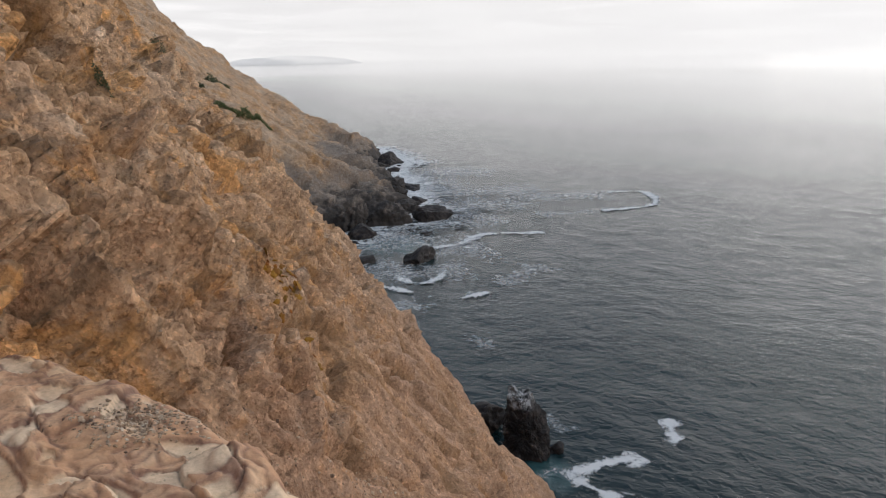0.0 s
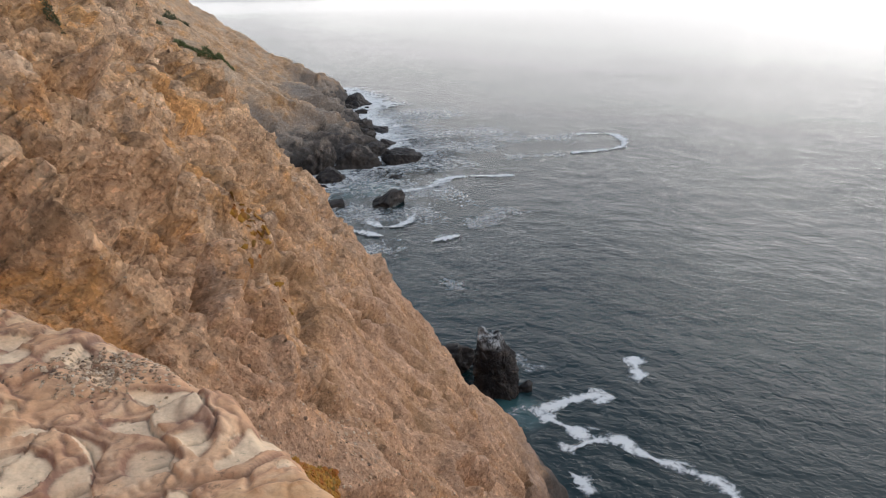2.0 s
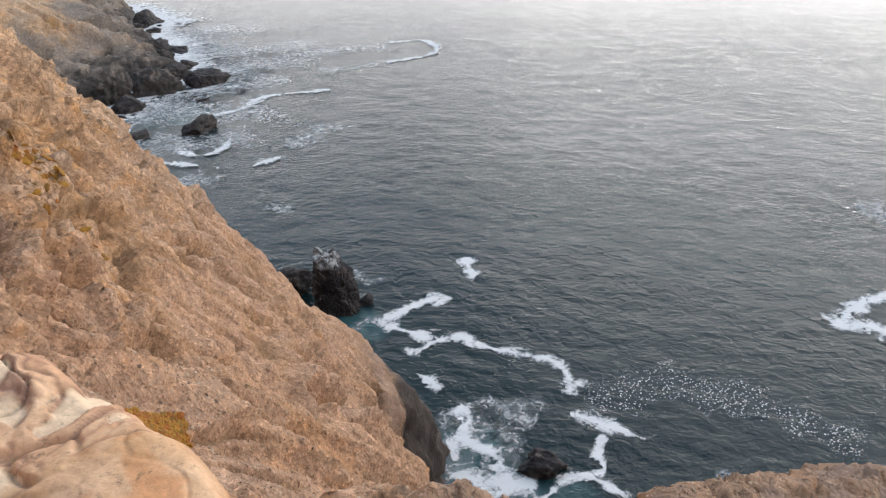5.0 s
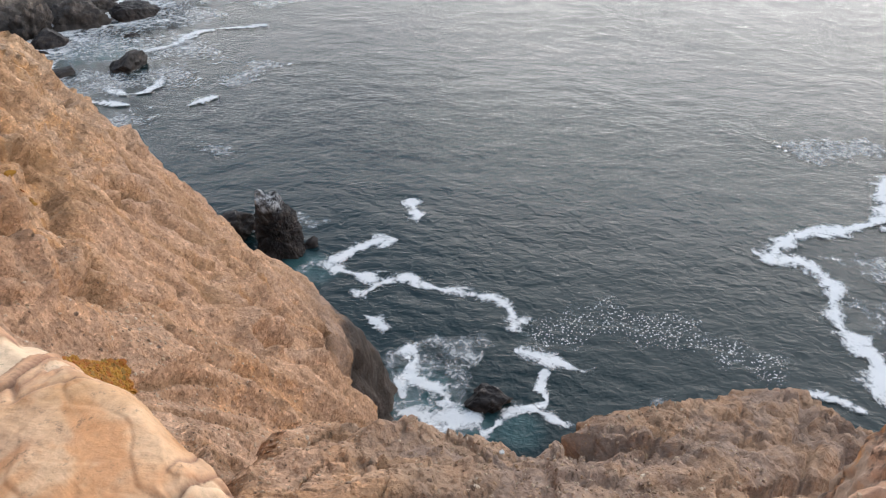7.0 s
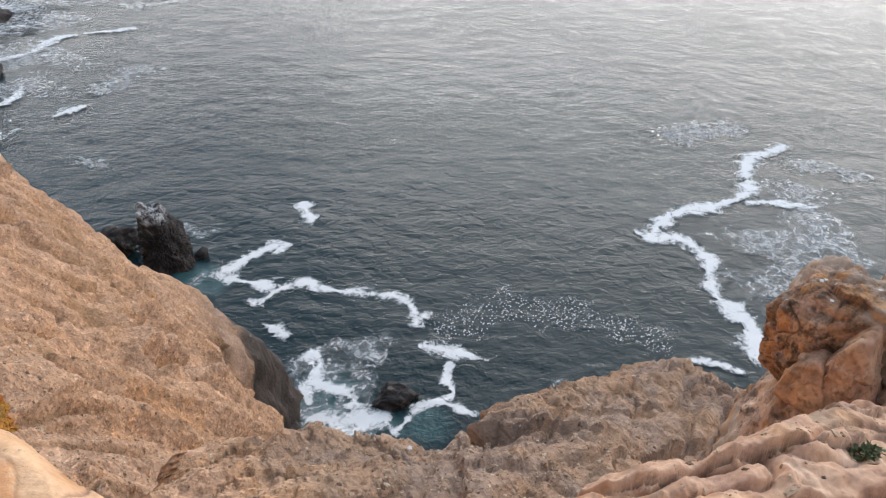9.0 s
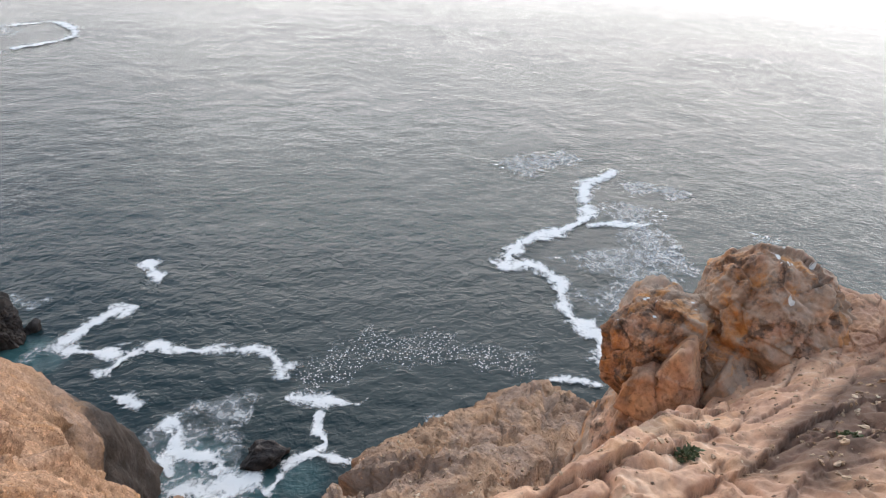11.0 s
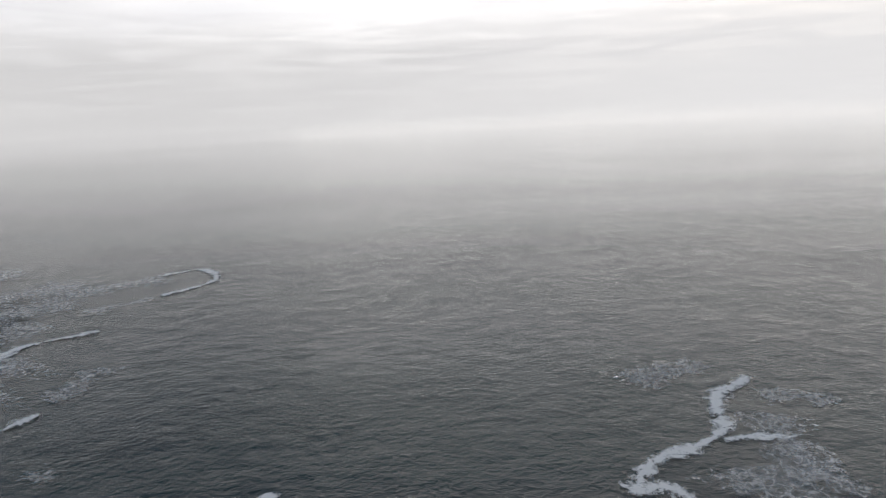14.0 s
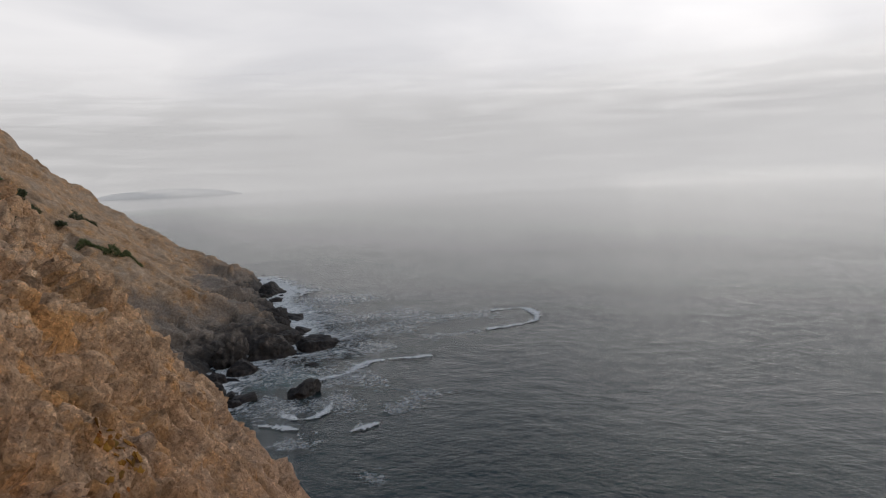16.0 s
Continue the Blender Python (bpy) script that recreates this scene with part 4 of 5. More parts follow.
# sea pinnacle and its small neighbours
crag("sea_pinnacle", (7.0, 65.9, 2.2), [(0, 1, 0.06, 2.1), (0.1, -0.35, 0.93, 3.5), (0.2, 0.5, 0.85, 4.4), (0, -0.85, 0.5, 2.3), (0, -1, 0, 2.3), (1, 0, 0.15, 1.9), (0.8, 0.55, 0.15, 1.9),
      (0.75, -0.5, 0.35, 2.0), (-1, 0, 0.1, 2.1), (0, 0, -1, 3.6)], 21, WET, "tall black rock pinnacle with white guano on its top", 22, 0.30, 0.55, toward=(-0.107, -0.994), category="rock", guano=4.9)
rock("sea_rock", (10.3, 65.4, 0.2), (0.9, 0.9, 1.0), 22, WET, "small round black rock beside the tall pinnacle", 4)
rock("sea_rock", (2.6, 70.0, 0.5), (2.9, 2.2, 2.6), 23, WET, "low black rock linking the pinnacle to the cliff", 5, lean=(0.1, 0))
rock("sea_rock", (19.0, 36.6, 0.1), (2.2, 1.5, 1.2), 24, WET, "low black rock awash in the cove", 5, turn=-25)
rock("wet_point", (9.3, 42.0, 0.6), (2.8, 2.6, 5.2), 25, HEAD, "dark wet rock point at the foot of the cliff", 6, 12, 0.26, 2.4, lean=(-0.35, 0))
# black rocks awash off the headland: x, y, half widths and height
SHORE = [(-6.0, 174, 4.4, 3.4, 3.6), (-8.4, 137, 3.9, 2.8, 2.3), (-11.3, 195, 3.3, 2.4, 1.9), (-14.1, 217, 4.2, 2.6, 1.8), (-7.0, 158.6, 0.9, 0.6, 0.6), (-8.2, 158.2, 0.7, 0.5, 0.5),
         (-11.7, 166.5, 0.8, 0.6, 0.7), (-26.5, 269, 6.0, 4.0, 3.6), (-40, 302, 3.0, 2.4, 2.2), (-50.6, 328, 2.6, 2.0, 2.0), (-22.9, 254, 2.1, 1.2, 1.0), (-19.4, 136.6, 2.9, 1.5, 1.4),
         (-22.4, 138.5, 1.5, 1.2, 1.3), (-21.4, 133, 1.9, 1.2, 1.3), (-25.4, 141, 2.4, 2.0, 2.2), (-28.2, 150, 2.6, 2.2, 2.8), (-21.8, 157, 3.4, 2.6, 2.6)]
for i, (x, y, a, b, c) in enumerate(SHORE):
    rock("shore_rock", (x, y, c * 0.12), (a * 1.3, b * 1.3, c * 1.15), 40 + i, WET, "black wet rock awash in white foam", 5 if a > 2 else 4, 9, 0.14, 1.6, group="black rocks off the headland", turn=i * 37)
for i, (x, y, a, b, c) in enumerate(((-18.0, 169, 5.4, 4.2, 5.0), (-13.5, 182, 4.2, 3.6, 3.6), (-26, 165, 4.0, 4.0, 6.0), (-21.5, 219, 6.5, 4.5, 4.6), (-28, 233, 5.0, 4.0, 4.0), (-33, 252, 5.0, 4.0, 4.0), (-19, 205, 3.8, 3.2, 3.2), (-30, 262, 3.8, 2.8, 2.4))):
    rock("foot_rock", (x, y, c * 0.12), (a * 1.1, b * 1.1, c * 1.0), 340 + i, HEAD, "dark rock mass at the foot of the headland", 5, 8, 0.22, 2.4, group="rocks at the headland's foot", turn=i * 51)

rs = random.Random(5)
for i in range(24):
    y = rs.uniform(130, 322)
    x = float(np.interp(y, COAST_Y, COAST_X)) + rs.uniform(0.5, 9.0)
    k = rs.uniform(0.5, 1.5) * (1 + (y > 200) * 0.5)
    rock("shore_rock", (x, y, 0.1 * k), (k * rs.uniform(1.0, 1.7), k, k * rs.uniform(0.6, 1.0)), 90 + i, WET, "black wet rock awash in white foam", 4, 7, 0.22, group="black rocks off the headland", turn=rs.uniform(0, 180))

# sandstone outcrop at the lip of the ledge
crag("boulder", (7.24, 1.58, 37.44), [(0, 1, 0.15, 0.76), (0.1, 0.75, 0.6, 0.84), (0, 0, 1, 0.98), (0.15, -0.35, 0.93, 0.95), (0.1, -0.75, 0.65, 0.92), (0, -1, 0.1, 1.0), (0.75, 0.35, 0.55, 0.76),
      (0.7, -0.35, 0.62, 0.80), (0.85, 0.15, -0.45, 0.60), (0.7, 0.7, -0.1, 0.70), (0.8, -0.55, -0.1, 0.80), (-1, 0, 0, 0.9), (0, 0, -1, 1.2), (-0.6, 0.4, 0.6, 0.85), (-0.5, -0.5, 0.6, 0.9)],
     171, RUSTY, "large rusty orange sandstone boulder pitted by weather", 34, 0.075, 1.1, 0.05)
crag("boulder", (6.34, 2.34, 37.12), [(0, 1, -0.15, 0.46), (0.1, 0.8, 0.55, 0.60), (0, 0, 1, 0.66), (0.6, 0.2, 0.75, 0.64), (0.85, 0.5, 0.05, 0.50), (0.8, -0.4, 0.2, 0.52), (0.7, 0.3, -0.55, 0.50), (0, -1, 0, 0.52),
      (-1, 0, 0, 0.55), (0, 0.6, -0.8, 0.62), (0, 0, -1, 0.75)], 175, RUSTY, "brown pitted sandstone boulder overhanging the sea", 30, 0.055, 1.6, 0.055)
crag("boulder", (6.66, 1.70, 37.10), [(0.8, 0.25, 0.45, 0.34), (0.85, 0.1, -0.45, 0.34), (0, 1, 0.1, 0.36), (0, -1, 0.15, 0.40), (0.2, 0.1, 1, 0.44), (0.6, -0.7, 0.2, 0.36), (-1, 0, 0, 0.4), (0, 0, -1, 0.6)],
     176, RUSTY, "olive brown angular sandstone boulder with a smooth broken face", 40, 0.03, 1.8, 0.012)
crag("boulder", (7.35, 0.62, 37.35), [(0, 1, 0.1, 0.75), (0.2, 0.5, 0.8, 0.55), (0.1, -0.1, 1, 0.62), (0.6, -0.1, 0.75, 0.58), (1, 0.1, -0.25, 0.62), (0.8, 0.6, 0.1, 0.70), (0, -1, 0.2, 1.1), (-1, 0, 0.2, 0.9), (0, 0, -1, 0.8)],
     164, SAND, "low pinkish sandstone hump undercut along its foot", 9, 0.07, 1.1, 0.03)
rock("boulder", (9.6, -0.75, 38.2), (1.0, 0.9, 1.1), 165, SAND, "rounded brown sandstone boulder at the end of the ledge", 6, 8, 0.10, 1.6, category="boulder", pits=0.05, box=2.6)
rock("outcrop", (6.45, 1.95, 35.4), (0.95, 1.05, 1.75), 168, RUSTY, "brown sandstone foot that carries the boulders", 6, 16, 0.09, 2.0, pits=0.04, box=3.0)
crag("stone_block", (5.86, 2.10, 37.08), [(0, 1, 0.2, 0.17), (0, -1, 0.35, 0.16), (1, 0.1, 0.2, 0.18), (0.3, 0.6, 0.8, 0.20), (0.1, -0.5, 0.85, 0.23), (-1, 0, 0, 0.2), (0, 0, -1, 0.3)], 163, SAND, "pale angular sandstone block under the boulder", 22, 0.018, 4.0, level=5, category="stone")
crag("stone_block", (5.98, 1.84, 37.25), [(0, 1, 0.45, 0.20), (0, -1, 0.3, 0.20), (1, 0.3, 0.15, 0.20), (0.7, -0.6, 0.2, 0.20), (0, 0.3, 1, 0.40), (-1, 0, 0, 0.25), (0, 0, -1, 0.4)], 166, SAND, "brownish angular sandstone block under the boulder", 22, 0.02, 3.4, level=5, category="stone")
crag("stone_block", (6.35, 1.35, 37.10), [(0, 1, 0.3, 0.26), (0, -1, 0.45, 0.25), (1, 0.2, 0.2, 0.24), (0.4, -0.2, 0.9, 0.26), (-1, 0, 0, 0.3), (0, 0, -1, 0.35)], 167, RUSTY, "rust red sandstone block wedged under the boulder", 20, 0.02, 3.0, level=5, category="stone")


# ---- foam ----
FOAM_LAYER = [0.05]


def foam(points, width, seed, mat=None, label="white sea foam streak drifting on dark water", rag=0.95):
    """A streak of froth along a line of sea points, lying on the swell."""
    mat = mat or FOAM
    width = width * (1.6 if mat is LACE else 1.0)
    pts = np.array(points, float)
    t = np.arange(len(pts))
    tt = np.linspace(0, len(pts) - 1, (len(pts) - 1) * 14 + 1)
    # smooth the line a little
    k0 = np.clip(np.floor(tt).astype(int), 0, len(pts) - 2)
    f = (tt - k0)[:, None]
    p0, p1, p2, p3 = pts[np.maximum(k0 - 1, 0)], pts[k0], pts[k0 + 1], pts[np.minimum(k0 + 2, len(pts) - 1)]
    c = 0.5 * (2 * p1 + (p2 - p0) * f + (2 * p0 - 5 * p1 + 4 * p2 - p3) * f ** 2 + (3 * p1 - p0 - 3 * p2 + p3) * f ** 3)
    d = np.gradient(c, axis=0)
    nrm = np.stack([-d[:, 1], d[:, 0]], -1) / (np.linalg.norm(d, axis=1, keepdims=True) + 1e-9)
    w = 1.1 * width * (1 + rag * 2 * perlin(np.stack([tt * 1.3 + seed, tt * 0, tt * 0], -1)))
    cross = np.linspace(-1, 1, 11)
    x = c[:, None, 0] + nrm[:, None, 0] * cross[None] * w[:, None]
    y = c[:, None, 1] + nrm[:, None, 1] * cross[None] * w[:, None]
    FOAM_LAYER[0] += 0.006
    z = swell(x, y) + FOAM_LAYER[0]
    ends = smooth(0, 0.5, tt) * smooth(0, 0.5, tt[-1] - tt)
    rim = (1 - np.abs(cross)[None]) * ends[:, None] * 1.12
    ob = new("sea_foam", mesh_of("sea_foam", np.stack([x, y, z], -1).reshape(-1, 3), grid_faces(*x.shape), mat, {"rim": rim.ravel()}))
    return tagged(ob, label, "foam", "sea foam", "stuff")


foam([(19.4, 64.0), (18.7, 63.7), (15.8, 63.3), (12.9, 62.1), (11.2, 61.0), (13.2, 58.5), (15.9, 55.7)], 1.5, 1)
foam([(11.8, 54.5), (14, 55), (15.9, 55.9), (18.4, 55.8), (20.0, 53.4), (22.8, 51.2), (25.6, 49.0), (25.9, 46.0), (24.7, 43.6)], 1.2, 2)
foam([(24.3, 72.6), (23.9, 70), (23.4, 66.0)], 1.5, 3)
foam([(23.6, 41.8), (24.6, 40.8), (26.1, 39.4), (28.8, 36.3)], 1.3, 4)
foam([(25.6, 38.6), (23.9, 36.8), (23.5, 34.9), (22.0, 34.6)], 0.6, 5)
foam([(16.5, 33.4), (17.9, 33.7), (20.2, 34.8), (21.7, 34.7), (22.7, 33.4), (23.9, 31.2)], 0.75, 6)
foam([(12.2, 51.6), (13.1, 50), (14.2, 47.8)], 0.9, 7)
foam([(14.2, 46.0), (14.7, 42.5), (12.9, 41.2), (12.4, 39.4), (12.8, 37.1), (14.0, 35.3), (16.8, 34.4)], 1.9, 8, LACE, "churning white water in the cove")
foam([(14.2, 45.7), (14.4, 43.2), (13.0, 41.2), (12.2, 38.9)], 0.7, 9)
foam([(10.5, 37.5), (13.0, 35.8), (16.2, 34.7), (17.5, 34.2)], 0.9, 10)
foam([(14.3, 46.0), (15.2, 44.0), (13.9, 42.0), (14.6, 40.2), (15.8, 38.4), (15.0, 36.9)], 1.25, 40)
foam([(11.0, 38.8), (13.2, 37.0), (15.6, 35.6), (18.2, 34.9)], 1.7, 41)
foam([(16.0, 41.6), (17.9, 39.9), (15.9, 38.0)], 0.7, 11, LACE)
foam([(95, 56), (92.4, 54.8), (84.1, 53.9), (76.5, 47.7), (68.8, 47.0), (64.5, 48.1), (56.8, 45.7), (59.5, 43.7), (59.2, 39.2), (56.2, 36.3), (53.9, 32.5), (53.9, 28.9), (51.0, 26.0), (49, 24)], 1.7, 12)
# thin froth trailing beside the thick streaks
foam([(86, 47), (80, 42), (76, 37), (70, 33), (66, 28)], 2.8, 52, LACE, "thin lace of sea foam on dark water")
foam([(73.0, 46.5), (77.9, 43.6), (82.5, 39.4)], 1.1, 13)
foam([(88.0, 51.5), (93.4, 46.3), (95.0, 41.0)], 1.6, 14, LACE, "thin lace of sea foam on dark water")
foam([(81, 39.9), (78.2, 38.5), (74.6, 33.8), (73.1, 28.6)], 1.9, 15, LACE, "thin lace of sea foam on dark water")
foam([(78, 66.5), (88.7, 64.3), (95, 62.0)], 2.8, 17, LACE, "thin lace of sea foam on dark water")
foam([(24.9, 42.5), (30.3, 42.6), (34.6, 42.2), (36.9, 39.8), (40.6, 36.8), (42.9, 33.2), (44.9, 30.0)], 3.2, 18, FLECK, "scattered flecks of foam on dark water")
foam([(43.2, 28.9), (46.0, 26.6), (47.5, 24.0)], 0.8, 19)
foam([(32.1, 32.5), (31.9, 29.8)], 0.9, 20, LACE)
foam([(38, 180), (41.5, 181.4), (51.6, 184.8), (56.5, 193.3), (55.1, 205.0), (41.3, 204.5)], 1.9, 21)
foam([(-9, 145), (-7.2, 146.1), (0.2, 149.2), (5.6, 157.3), (17.7, 157.9), (21, 158)], 1.9, 22)
foam([(7.0, 120), (10.9, 125.1), (17.5, 134)], 2.8, 23, LACE, "thin lace of sea foam on dark water")
foam([(0.0, 113), (2.8, 115), (5.8, 117)], 1.6, 24)
foam([(-13.1, 128.4), (-8.4, 122.2), (-4.2, 124.3), (-2.1, 132)], 1.3, 25)
foam([(-17.5, 122.2), (-12.4, 119.3), (-7, 116.2)], 1.1, 26)
foam([(19, 176), (28.7, 177.7), (38, 178.6)], 2.2, 27, LACE, "thin lace of sea foam on dark water")
foam([(-30, 160), (-21.9, 149.4), (-17.5, 156.4), (-13.6, 166.9), (-8.0, 168), (-1.1, 181.4), (3.0, 187.0)], 4.5, 28, LACE, "white surf washing round the shore rocks")
foam([(-14, 169), (-8.0, 170), (-1.1, 181.4), (3.5, 188.0)], 2.2, 29)
foam([(-24, 128), (-18.9, 130.5), (-15.7, 133), (-11.5, 136)], 3.4, 30, LACE, "white surf washing round the shore rocks")
foam([(-18.0, 203), (-12.2, 207.3), (-8.2, 218.0), (-1.8, 212.8)], 3.6, 31)
foam([(-33, 240), (-20, 230), (-16, 222), (-6, 226)], 3.5, 32, LACE, "white surf washing round the shore rocks")
foam([(-38, 276), (-26.3, 257), (-19, 271.1), (-11, 262)], 5.0, 33)
foam([(-54, 318), (-36.4, 313.2), (-22, 291.1)], 5.0, 34)
foam([(9.3, 73.2), (10.6, 70.7), (12.6, 68.2)], 0.9, 35, LACE)
foam([(7.3, 59.9), (10.2, 62)], 0.8, 36, LACE)
foam([(92.5, 29), (86.5, 25.5)], 1.4, 37, LACE)
foam([(86, 9.5), (91.7, 6.5), (99, 3.0)], 2.2, 38)
for k, (y0, y1, off, wide) in enumerate(((126, 165, 5, 4.0), (160, 192, 7, 5.0), (190, 222, 9, 5.0), (215, 262, 8, 5.5), (255, 322, 10, 7.0), (150, 200, 14, 4.0), (200, 250, 17, 4.0))):
    ys = np.linspace(y0, y1, 6)
    xs = np.interp(ys, COAST_Y, COAST_X) + off + 3.0 * perlin(np.stack([ys * 0.09, ys * 0 + k, ys * 0], -1)) * 2
    foam(np.stack([xs, ys], -1), 2.2 * wide, 60 + k, FOAM if k < 5 else LACE, "white surf washing round the shore rocks")

# ---- small things ----
from mathutils.bvhtree import BVHTree
_land = []
for ob in (cliff, ledge, headland_ob):
    me = ob.data
    co = np.empty(len(me.vertices) * 3, np.float32)
    me.vertices.foreach_get("co", co)
    ix = np.empty(len(me.loops), np.int32)
    me.loops.foreach_get("vertex_index", ix)
    _land.append(BVHTree.FromPolygons(co.reshape(-1, 3).tolist(), ix.reshape(-1, 4).tolist()))


def ground(x, y):
    """The surface of the land at a place, and its normal."""
    best = None
    for tree in _land:
        p, n, _, _ = tree.ray_cast(Vector((x, y, 120)), Vector((0, 0, -1)))
        if p is not None and (best is None or p.z > best[0].z):
            best = (p, n if n.z > 0 else -n)
    return best or (Vector((x, y, 0)), Vector((0, 0, 1)))


def scatter(name, spots, label, category, mat, seed, flat=0.6, kind="stuff"):
    """Many small stones or cushions on the ground, one mesh: spots of (x, y, radius)."""
    r2 = np.random.RandomState(seed)
    v0, f0 = ico(2)
    vs, fs, n = [], [], 0
    for x, y, rad in spots:
        p, nrm = ground(x, y)
        v = v0 * (1 + 0.35 * r2.normal(size=(len(v0), 1)).clip(-1, 1)) * rad * np.array([r2.uniform(0.8, 1.4), r2.uniform(0.7, 1.1), flat * r2.uniform(0.7, 1.2)])
        a = r2.uniform(0, 6.28)
        v = v @ np.array([[math.cos(a), math.sin(a), 0], [-math.sin(a), math.cos(a), 0], [0, 0, 1]])
        q = np.array(Vector((0, 0, 1)).rotation_difference(nrm).to_matrix())
        v = v @ q.T + np.array(p) + np.array(nrm) * rad * flat * 0.25
        vs.append(v)
        fs.append(f0 + n)
        n += len(v0)
    return tagged(new(name, mesh_of(name, np.concatenate(vs), np.concatenate(fs), mat, shade=False)), label, category, kind=kind)


def stone_material(name, cols):
    m, nt, b = material(name)
    r = node(nt, "ShaderNodeNewGeometry").outputs["Random Per Island"]
    c = ramp(nt, r, [(i / max(1, len(cols) - 1), c) for i, c in enumerate(cols)])
    nt.links.new(mix(nt, 0.5, c, ramp(nt, noise_tex(nt, position(nt), 40, 4), [(0.3, (0.7, 0.7, 0.7)), (0.7, (1.15, 1.15, 1.15))]), "MULTIPLY"), b.inputs["Base Color"])
    b.inputs["Roughness"].default_value = 0.9
    return m


def droppings(x, y, n, spread, seed):
    """White bird droppings: thin splashes that follow the rock."""
    r4 = np.random.RandomState(seed)
    vs, fs = [], []
    rocks = [o for o in scene.objects if o.name.startswith("boulder")]
    bpy.context.view_layer.update()
    for _ in range(n):
        cx, cy = x + spread * r4.normal(), y + spread * r4.normal()
        rad = r4.uniform(0.012, 0.035)
        ring = []
        for a in np.linspace(0, 2 * math.pi, 9)[:-1]:
            k = rad * r4.uniform(0.6, 1.3)
            ring.append((cx + k * math.cos(a), cy + k * math.sin(a)))
        pts3 = []
        for px, py in [(cx, cy)] + ring:
            best = None
            for o in rocks:
                hit, loc, nrm, _ = o.ray_cast(o.matrix_world.inverted() @ Vector((px, py, 45)), Vector((0, 0, -1)))
                if hit:
                    w = o.matrix_world @ loc
                    if best is None or w.z > best:
                        best = w.z
            if best is None:
                break
            pts3.append((px, py, best + 0.006))
        if len(pts3) == 9:
            k = len(vs)
            vs += pts3
            fs += [[k, k + 1 + i, k + 1 + (i + 1) % 8] for i in range(8)]
    return tagged(new("bird_droppings", mesh_of("bird_droppings", np.array(vs), np.array(fs), CHALK)), "white bird droppings splashed on the boulder's top", "droppings", kind="stuff")


CHALK = stone_material("chalky_white", [(0.66, 0.65, 0.62), (0.74, 0.73, 0.70)])
droppings(7.25, 1.75, 16, 0.20, 31)
droppings(6.35, 2.35, 8, 0.18, 32)
GRAVEL = stone_material("mixed_gravel", [(0.15, 0.09, 0.06), (0.32, 0.20, 0.12), (0.45, 0.29, 0.17), (0.40, 0.28, 0.19), (0.52, 0.37, 0.24), (0.62, 0.49, 0.36)])
OCHRE = stone_material("ochre_lichen", [(0.30, 0.12, 0.012), (0.38, 0.19, 0.022), (0.34, 0.10, 0.012), (0.20, 0.12, 0.022)])
rg = np.random.RandomState(3)
pts = [(rg.normal(-1.2, 1.6), rg.uniform(6.5, 15), abs(rg.normal(0.006, 0.011)) + 0.007) for _ in range(3200)]
scatter("gravel", pts, "loose grey and tan gravel on the slope below the ledge", "gravel", GRAVEL, 4)
pts = [(rg.uniform(2.5, 9), rg.uniform(4.5, 8.5), abs(rg.normal(0.006, 0.012)) + 0.007) for _ in range(1800)]
scatter("gravel", pts, "loose tan grit on the lower rock ledge", "gravel", GRAVEL, 5)
pts = [(-1.90 + 0.20 * rg.normal(), 3.48 + 0.12 * rg.normal(), rg.uniform(0.005, 0.013)) for _ in range(700)]
scatter("pebbles", pts, "dark and tan pebbles gathered in a hollow of the ledge", "pebbles", GRAVEL, 6)
pts = [(rg.uniform(2.5, 8.2), rg.uniform(-1.0, 1.4), abs(rg.normal(0.004, 0.008)) + 0.004) for _ in range(900)]
pts += [(6.2 + 0.8 * rg.normal(), -0.45 + 0.35 * rg.normal(), abs(rg.normal(0.008, 0.010)) + 0.005) for _ in range(800)]
scatter("pebbles", pts, "small dark and pale stones strewn on the sandstone", "pebbles", GRAVEL, 7)
pts = []
while len(pts) < 1000:
    u, v = rg.uniform(-1.2, 1.2), rg.uniform(-1.2, 1.2)
    # an oblong patch, its rim uneven
    if u * u + v * v < 1 + 0.35 * math.sin(5 * u + 1) * math.sin(4 * v + 2 * u):
        pts.append((-2.46 + 0.60 * u - 0.10 * v, 10.78 + 0.52 * u + 0.30 * v, rg.uniform(0.04, 0.085)))
scatter("lichen_patch", pts, "rust orange lichen cushion at the edge of the ledge", "lichen", OCHRE, 8, 0.45)
pts = [(-4.9 + 0.3 * rg.normal(), 18.8 + 0.4 * rg.normal(), rg.uniform(0.05, 0.13)) for _ in range(60)]
scatter("lichen_patch", pts, "small ochre lichen patch on the granite slab", "lichen", OCHRE, 9, 0.3)


def loose_stone(x, y, size, seed, mat, label):
    p, _ = ground(x, y)
    return rock("loose_stone", (x, y, p.z + size * 0.3), (size, size * 0.8, size * 0.7), seed, mat, label, 4, 10, 0.12, group="loose stones", turn=seed * 31, category="stone")


QUARTZ = stone_material("white_quartz", [(0.62, 0.60, 0.57), (0.66, 0.63, 0.60)])
loose_stone(4.2, 7.2, 0.06, 71, QUARTZ, "white quartz stone on the lower ledge")
loose_stone(3.3, 2.0, 0.2, 72, RUSTY, "ochre and white stone wedged at the rim of the ledge")
rl = random.Random(9)
for i in range(26):
    x, y = (rl.uniform(2.8, 8.0), rl.uniform(-0.8, 1.2)) if i < 16 else (rl.uniform(3, 8), rl.uniform(5, 8))
    loose_stone(x, y, rl.uniform(0.03, 0.09), 120 + i, (SAND, RUSTY, CLIFF)[i % 3], "loose weathered stone lying on the rock")


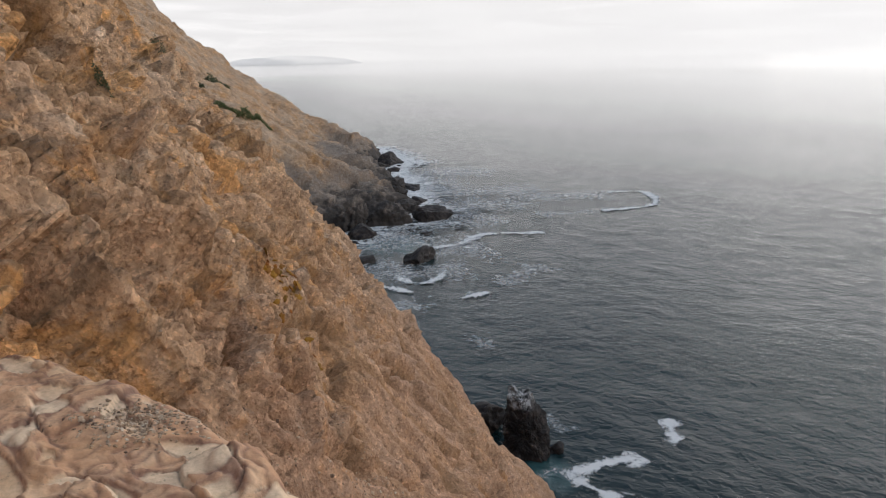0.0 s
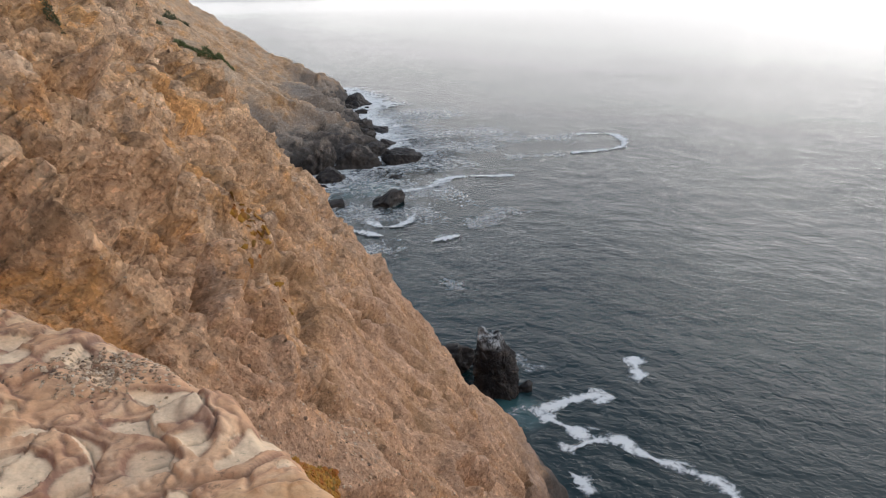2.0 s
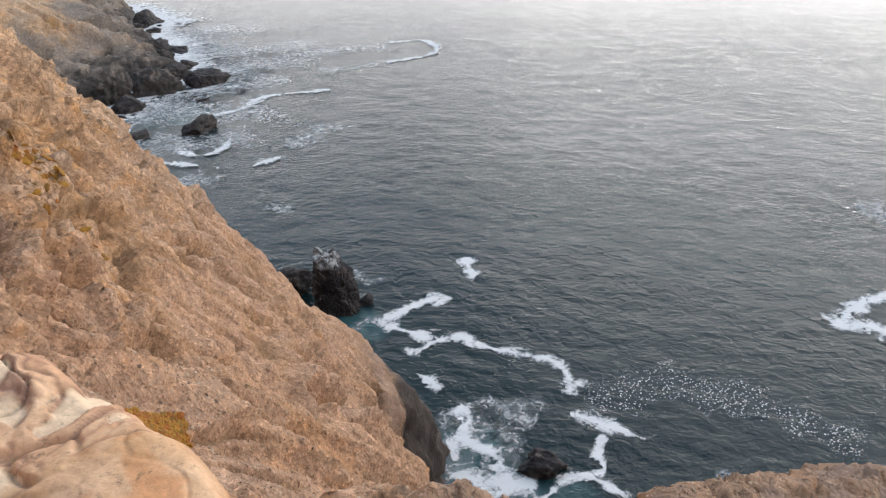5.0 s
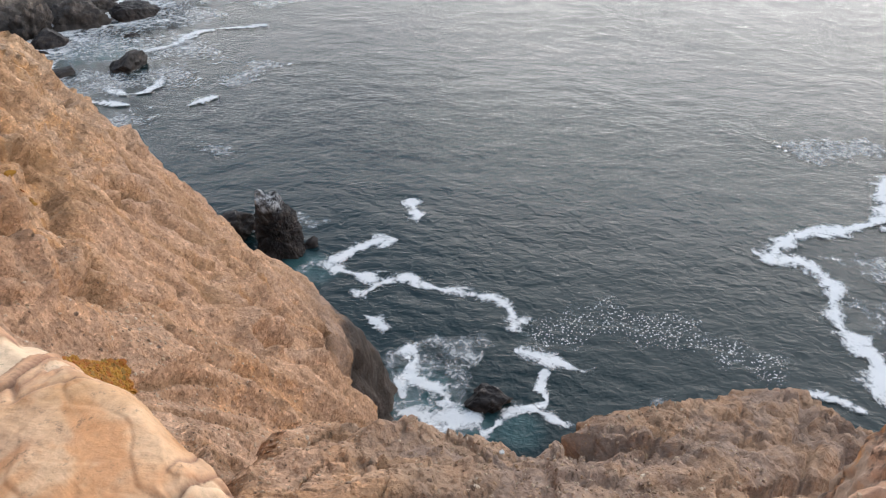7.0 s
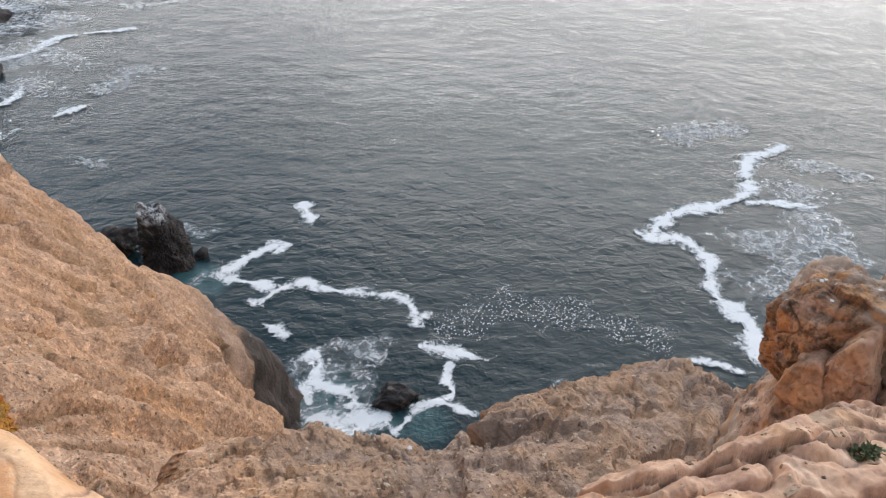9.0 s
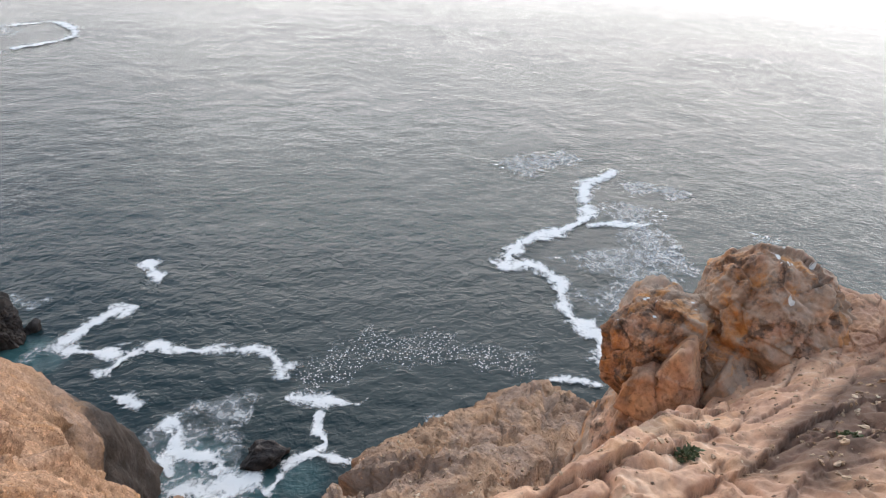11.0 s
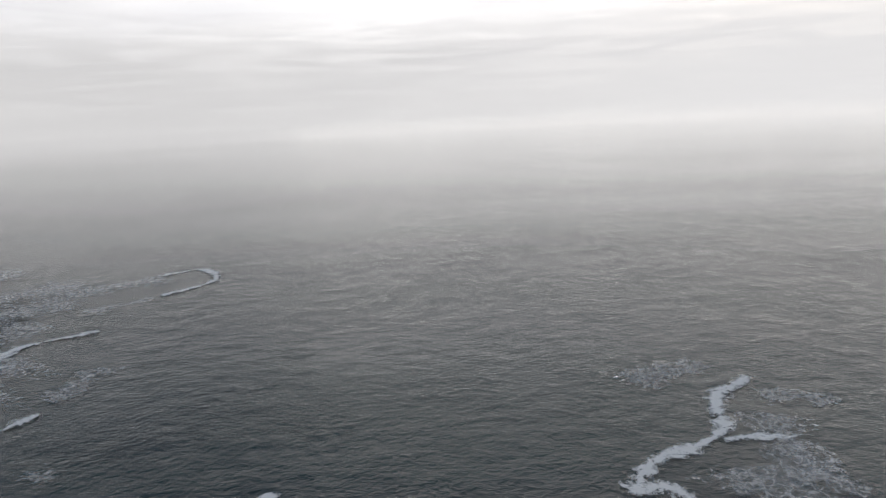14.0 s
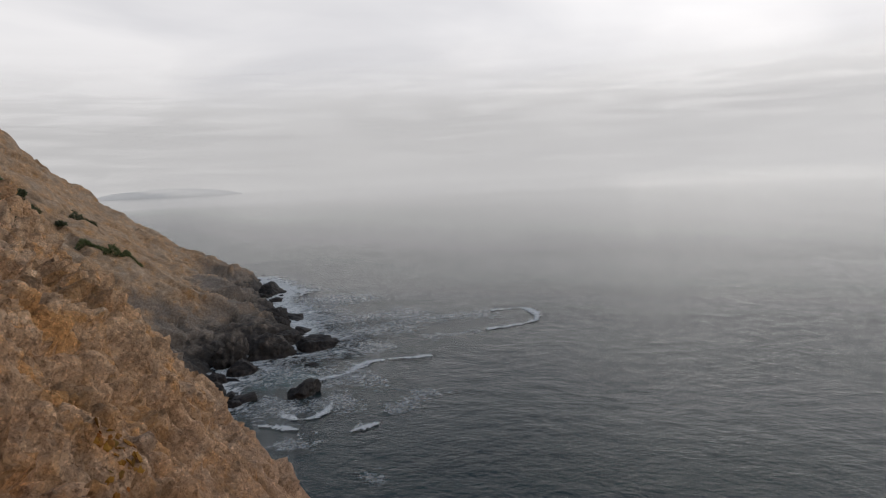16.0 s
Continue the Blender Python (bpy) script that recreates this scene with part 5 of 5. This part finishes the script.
def foliage(name, spots, leaf, label, mat, seed, kind="", category="plant", group=""):
    """Leaves as small folded blades, standing out from the ground round each spot (x, y, radius, height)."""
    r3 = np.random.RandomState(seed)
    vs, fs, n = [], [], 0
    for x, y, rad, hgt, count in spots:
        p, nrm = ground(x, y)
        for _ in range(count):
            d = r3.normal(size=3)
            d[2] = abs(d[2])
            d /= np.linalg.norm(d)
            k = r3.uniform(0.35, 1.0) ** 0.6 * (0.75 + 0.5 * perlin(np.array([[d[0] * 2 + x, d[1] * 2, d[2] * 2]]))[0])
            c = np.array([x + d[0] * rad * k, y + d[1] * rad * k, 0])
            g = p.z - (nrm.x * (c[0] - x) + nrm.y * (c[1] - y)) / max(nrm.z, 0.3)
            c[2] = g + d[2] * hgt * k
            o = d + 0.7 * r3.normal(size=3)
            o /= np.linalg.norm(o)
            sd = np.cross(o, r3.normal(size=3))
            sd /= np.linalg.norm(sd) + 1e-6
            up = np.cross(sd, o)
            L, W = leaf * r3.uniform(0.6, 1.4), leaf * r3.uniform(0.22, 0.4)
            vs += [c, c + o * L * 0.5 + sd * W + up * 0.1 * L, c + o * L, c + o * L * 0.5 - sd * W + up * 0.1 * L]
            fs.append([n, n + 1, n + 2, n + 3])
            n += 4
    if kind:
        ob = tagged(new(name, mesh_of(name, np.array(vs), np.array(fs), mat, shade=False)), label, category, group, kind)
    else:
        ob = tagged(new(name), label, category, group)
        leaves = new("leaves", mesh_of("leaves", np.array(vs), np.array(fs), mat, shade=False))
        leaves.parent = ob
        x, y, rad, hgt, _ = spots[0]
        for k in range(4):
            a = 1.6 * k + seed
            p, _ = ground(x, y)
            tip = Vector((x + 0.6 * rad * math.cos(a), y + 0.6 * rad * math.sin(a), p.z + 0.7 * hgt))
            root = Vector((x, y, p.z - 0.02))
            w = 0.05 * rad
            ring = [root + Vector((w * math.cos(b), w * math.sin(b), 0)) for b in (0, 1.57, 3.14, 4.71)] + [tip + Vector((0.4 * w * math.cos(b), 0.4 * w * math.sin(b), 0)) for b in (0, 1.57, 3.14, 4.71)]
            st = new("stem", mesh_of("stem", np.array([v[:] for v in ring]), np.array([[0, 1, 5, 4], [1, 2, 6, 5], [2, 3, 7, 6], [3, 0, 4, 7], [4, 5, 6, 7]]), BARK))
            st.parent = ob
    return ob


BARK = stone_material("brown_bark", [(0.10, 0.075, 0.05), (0.13, 0.10, 0.07)])
GREEN = leaf_material("fleshy_green_leaf", (0.065, 0.09, 0.04), (0.15, 0.18, 0.085))
DARKG = leaf_material("dark_scrub_leaf", (0.06, 0.07, 0.03), (0.13, 0.135, 0.065))
GRASS = leaf_material("short_grass", (0.10, 0.125, 0.04), (0.18, 0.185, 0.075))
for i, (x, y, rad) in enumerate(((5.15, -0.18, 0.14), (4.9, 0.12, 0.08), (3.83, 0.80, 0.09), (7.2, -0.30, 0.26), (6.75, -0.12, 0.2), (7.6, -0.05, 0.2), (6.3, -0.5, 0.16))):
    foliage("cliff_plant", [(x, y, rad, rad * 0.6, int(260 * rad / 0.2) + 60)], 0.035 + 0.04 * rad, "low green fleshy-leaved plant rooted in a rock crack", GREEN, 200 + i, group="plants on the ledge")
for i, (x, y, rad) in enumerate(((-12.0, 28.7, 0.7), (-12.0, 29.7, 0.7), (-12.3, 31.0, 0.6), (-12.6, 30.3, 0.6), (-9.2, 18.2, 0.3))):
    foliage("shrub", [(x, y, rad * 0.7, rad * 0.22, 420)], 0.07, "dark green coastal shrub clinging to the slope", DARKG, 220 + i, category="shrub", group="shrubs on the slope")
for i, (x, y, rad) in enumerate(((-68.4, 186.7, 1.7), (-72.5, 205, 2.6), (-75.0, 216, 3.0), (-74.9, 226, 2.8), (-78.7, 187, 1.6), (-76.5, 185.5, 1.5), (-74.5, 184, 1.6), (-73.0, 183.4, 1.5), (-99.6, 215, 2.2), (-92.5, 207, 2.0))):
    foliage("shrub", [(x, y, rad, rad * 0.8, 700)], 0.55, "dark green coastal shrub on the headland", DARKG, 240 + i, category="shrub", group="shrubs on the headland")
foliage("grass", [(-63 + 1.25 * k, 182 + 0.25 * k, 1.6, 0.22, 260) for k in range(11)], 0.5, "short green grass strip on the headland slope", GRASS, 260, "stuff", "grass")
foliage("grass", [(-84 + 1.6 * k, 190 - 1.0 * k, 1.3, 0.5, 200) for k in range(7)], 0.6, "dull green grass on the headland slope", GRASS, 261, "stuff", "grass")

# bleached stick lying on the sandstone
p0, _ = ground(6.55, 0.05)
p1, _ = ground(6.75, -0.2)
sv, sf, ring = [], [], 8
ax = (p1 - p0).normalized()
side = ax.cross(Vector((0, 0, 1))).normalized()
upv = side.cross(ax)
for k in range(9):
    c = p0.lerp(p1, k / 8) + Vector((0, 0, 0.03)) + side * 0.012 * math.sin(k * 1.3)
    for j in range(ring):
        a = 2 * math.pi * j / ring
        sv.append(c + (side * math.cos(a) + upv * math.sin(a)) * 0.011 * (1 - 0.05 * k))
sf = [[k * ring + j, k * ring + (j + 1) % ring, (k + 1) * ring + (j + 1) % ring, (k + 1) * ring + j] for k in range(8) for j in range(ring)]
STICK = stone_material("bleached_wood", [(0.42, 0.38, 0.32), (0.46, 0.41, 0.35)])
tagged(new("driftwood_stick", mesh_of("driftwood_stick", np.array([v[:] for v in sv]), np.array(sf), STICK)), "short bleached stick lying on the sandstone", "stick")

for k, (line, wide) in enumerate((([(-26, 148), (-14, 150), (-2, 146), (8, 148)], 7), ([(-20, 128), (-8, 128), (4, 130)], 6), ([(-10, 166), (2, 170), (14, 168)], 6), ([(-8, 186), (6, 190), (24, 188)], 7),
                                  ([(-12, 206), (6, 208), (30, 214)], 8), ([(-22, 244), (-4, 246), (16, 240)], 9), ([(10, 196), (30, 200), (48, 198)], 6), ([(-14, 112), (-4, 108)], 4), ([(2, 98), (5, 90)], 1.2),
                                  ([(70, 41), (66, 35), (62, 30), (60, 26)], 3.4), ([(17, 46), (19, 43), (20, 40)], 1.4))):
    foam(line, wide, 80 + k, LACE, "thin lace of sea foam on dark water")
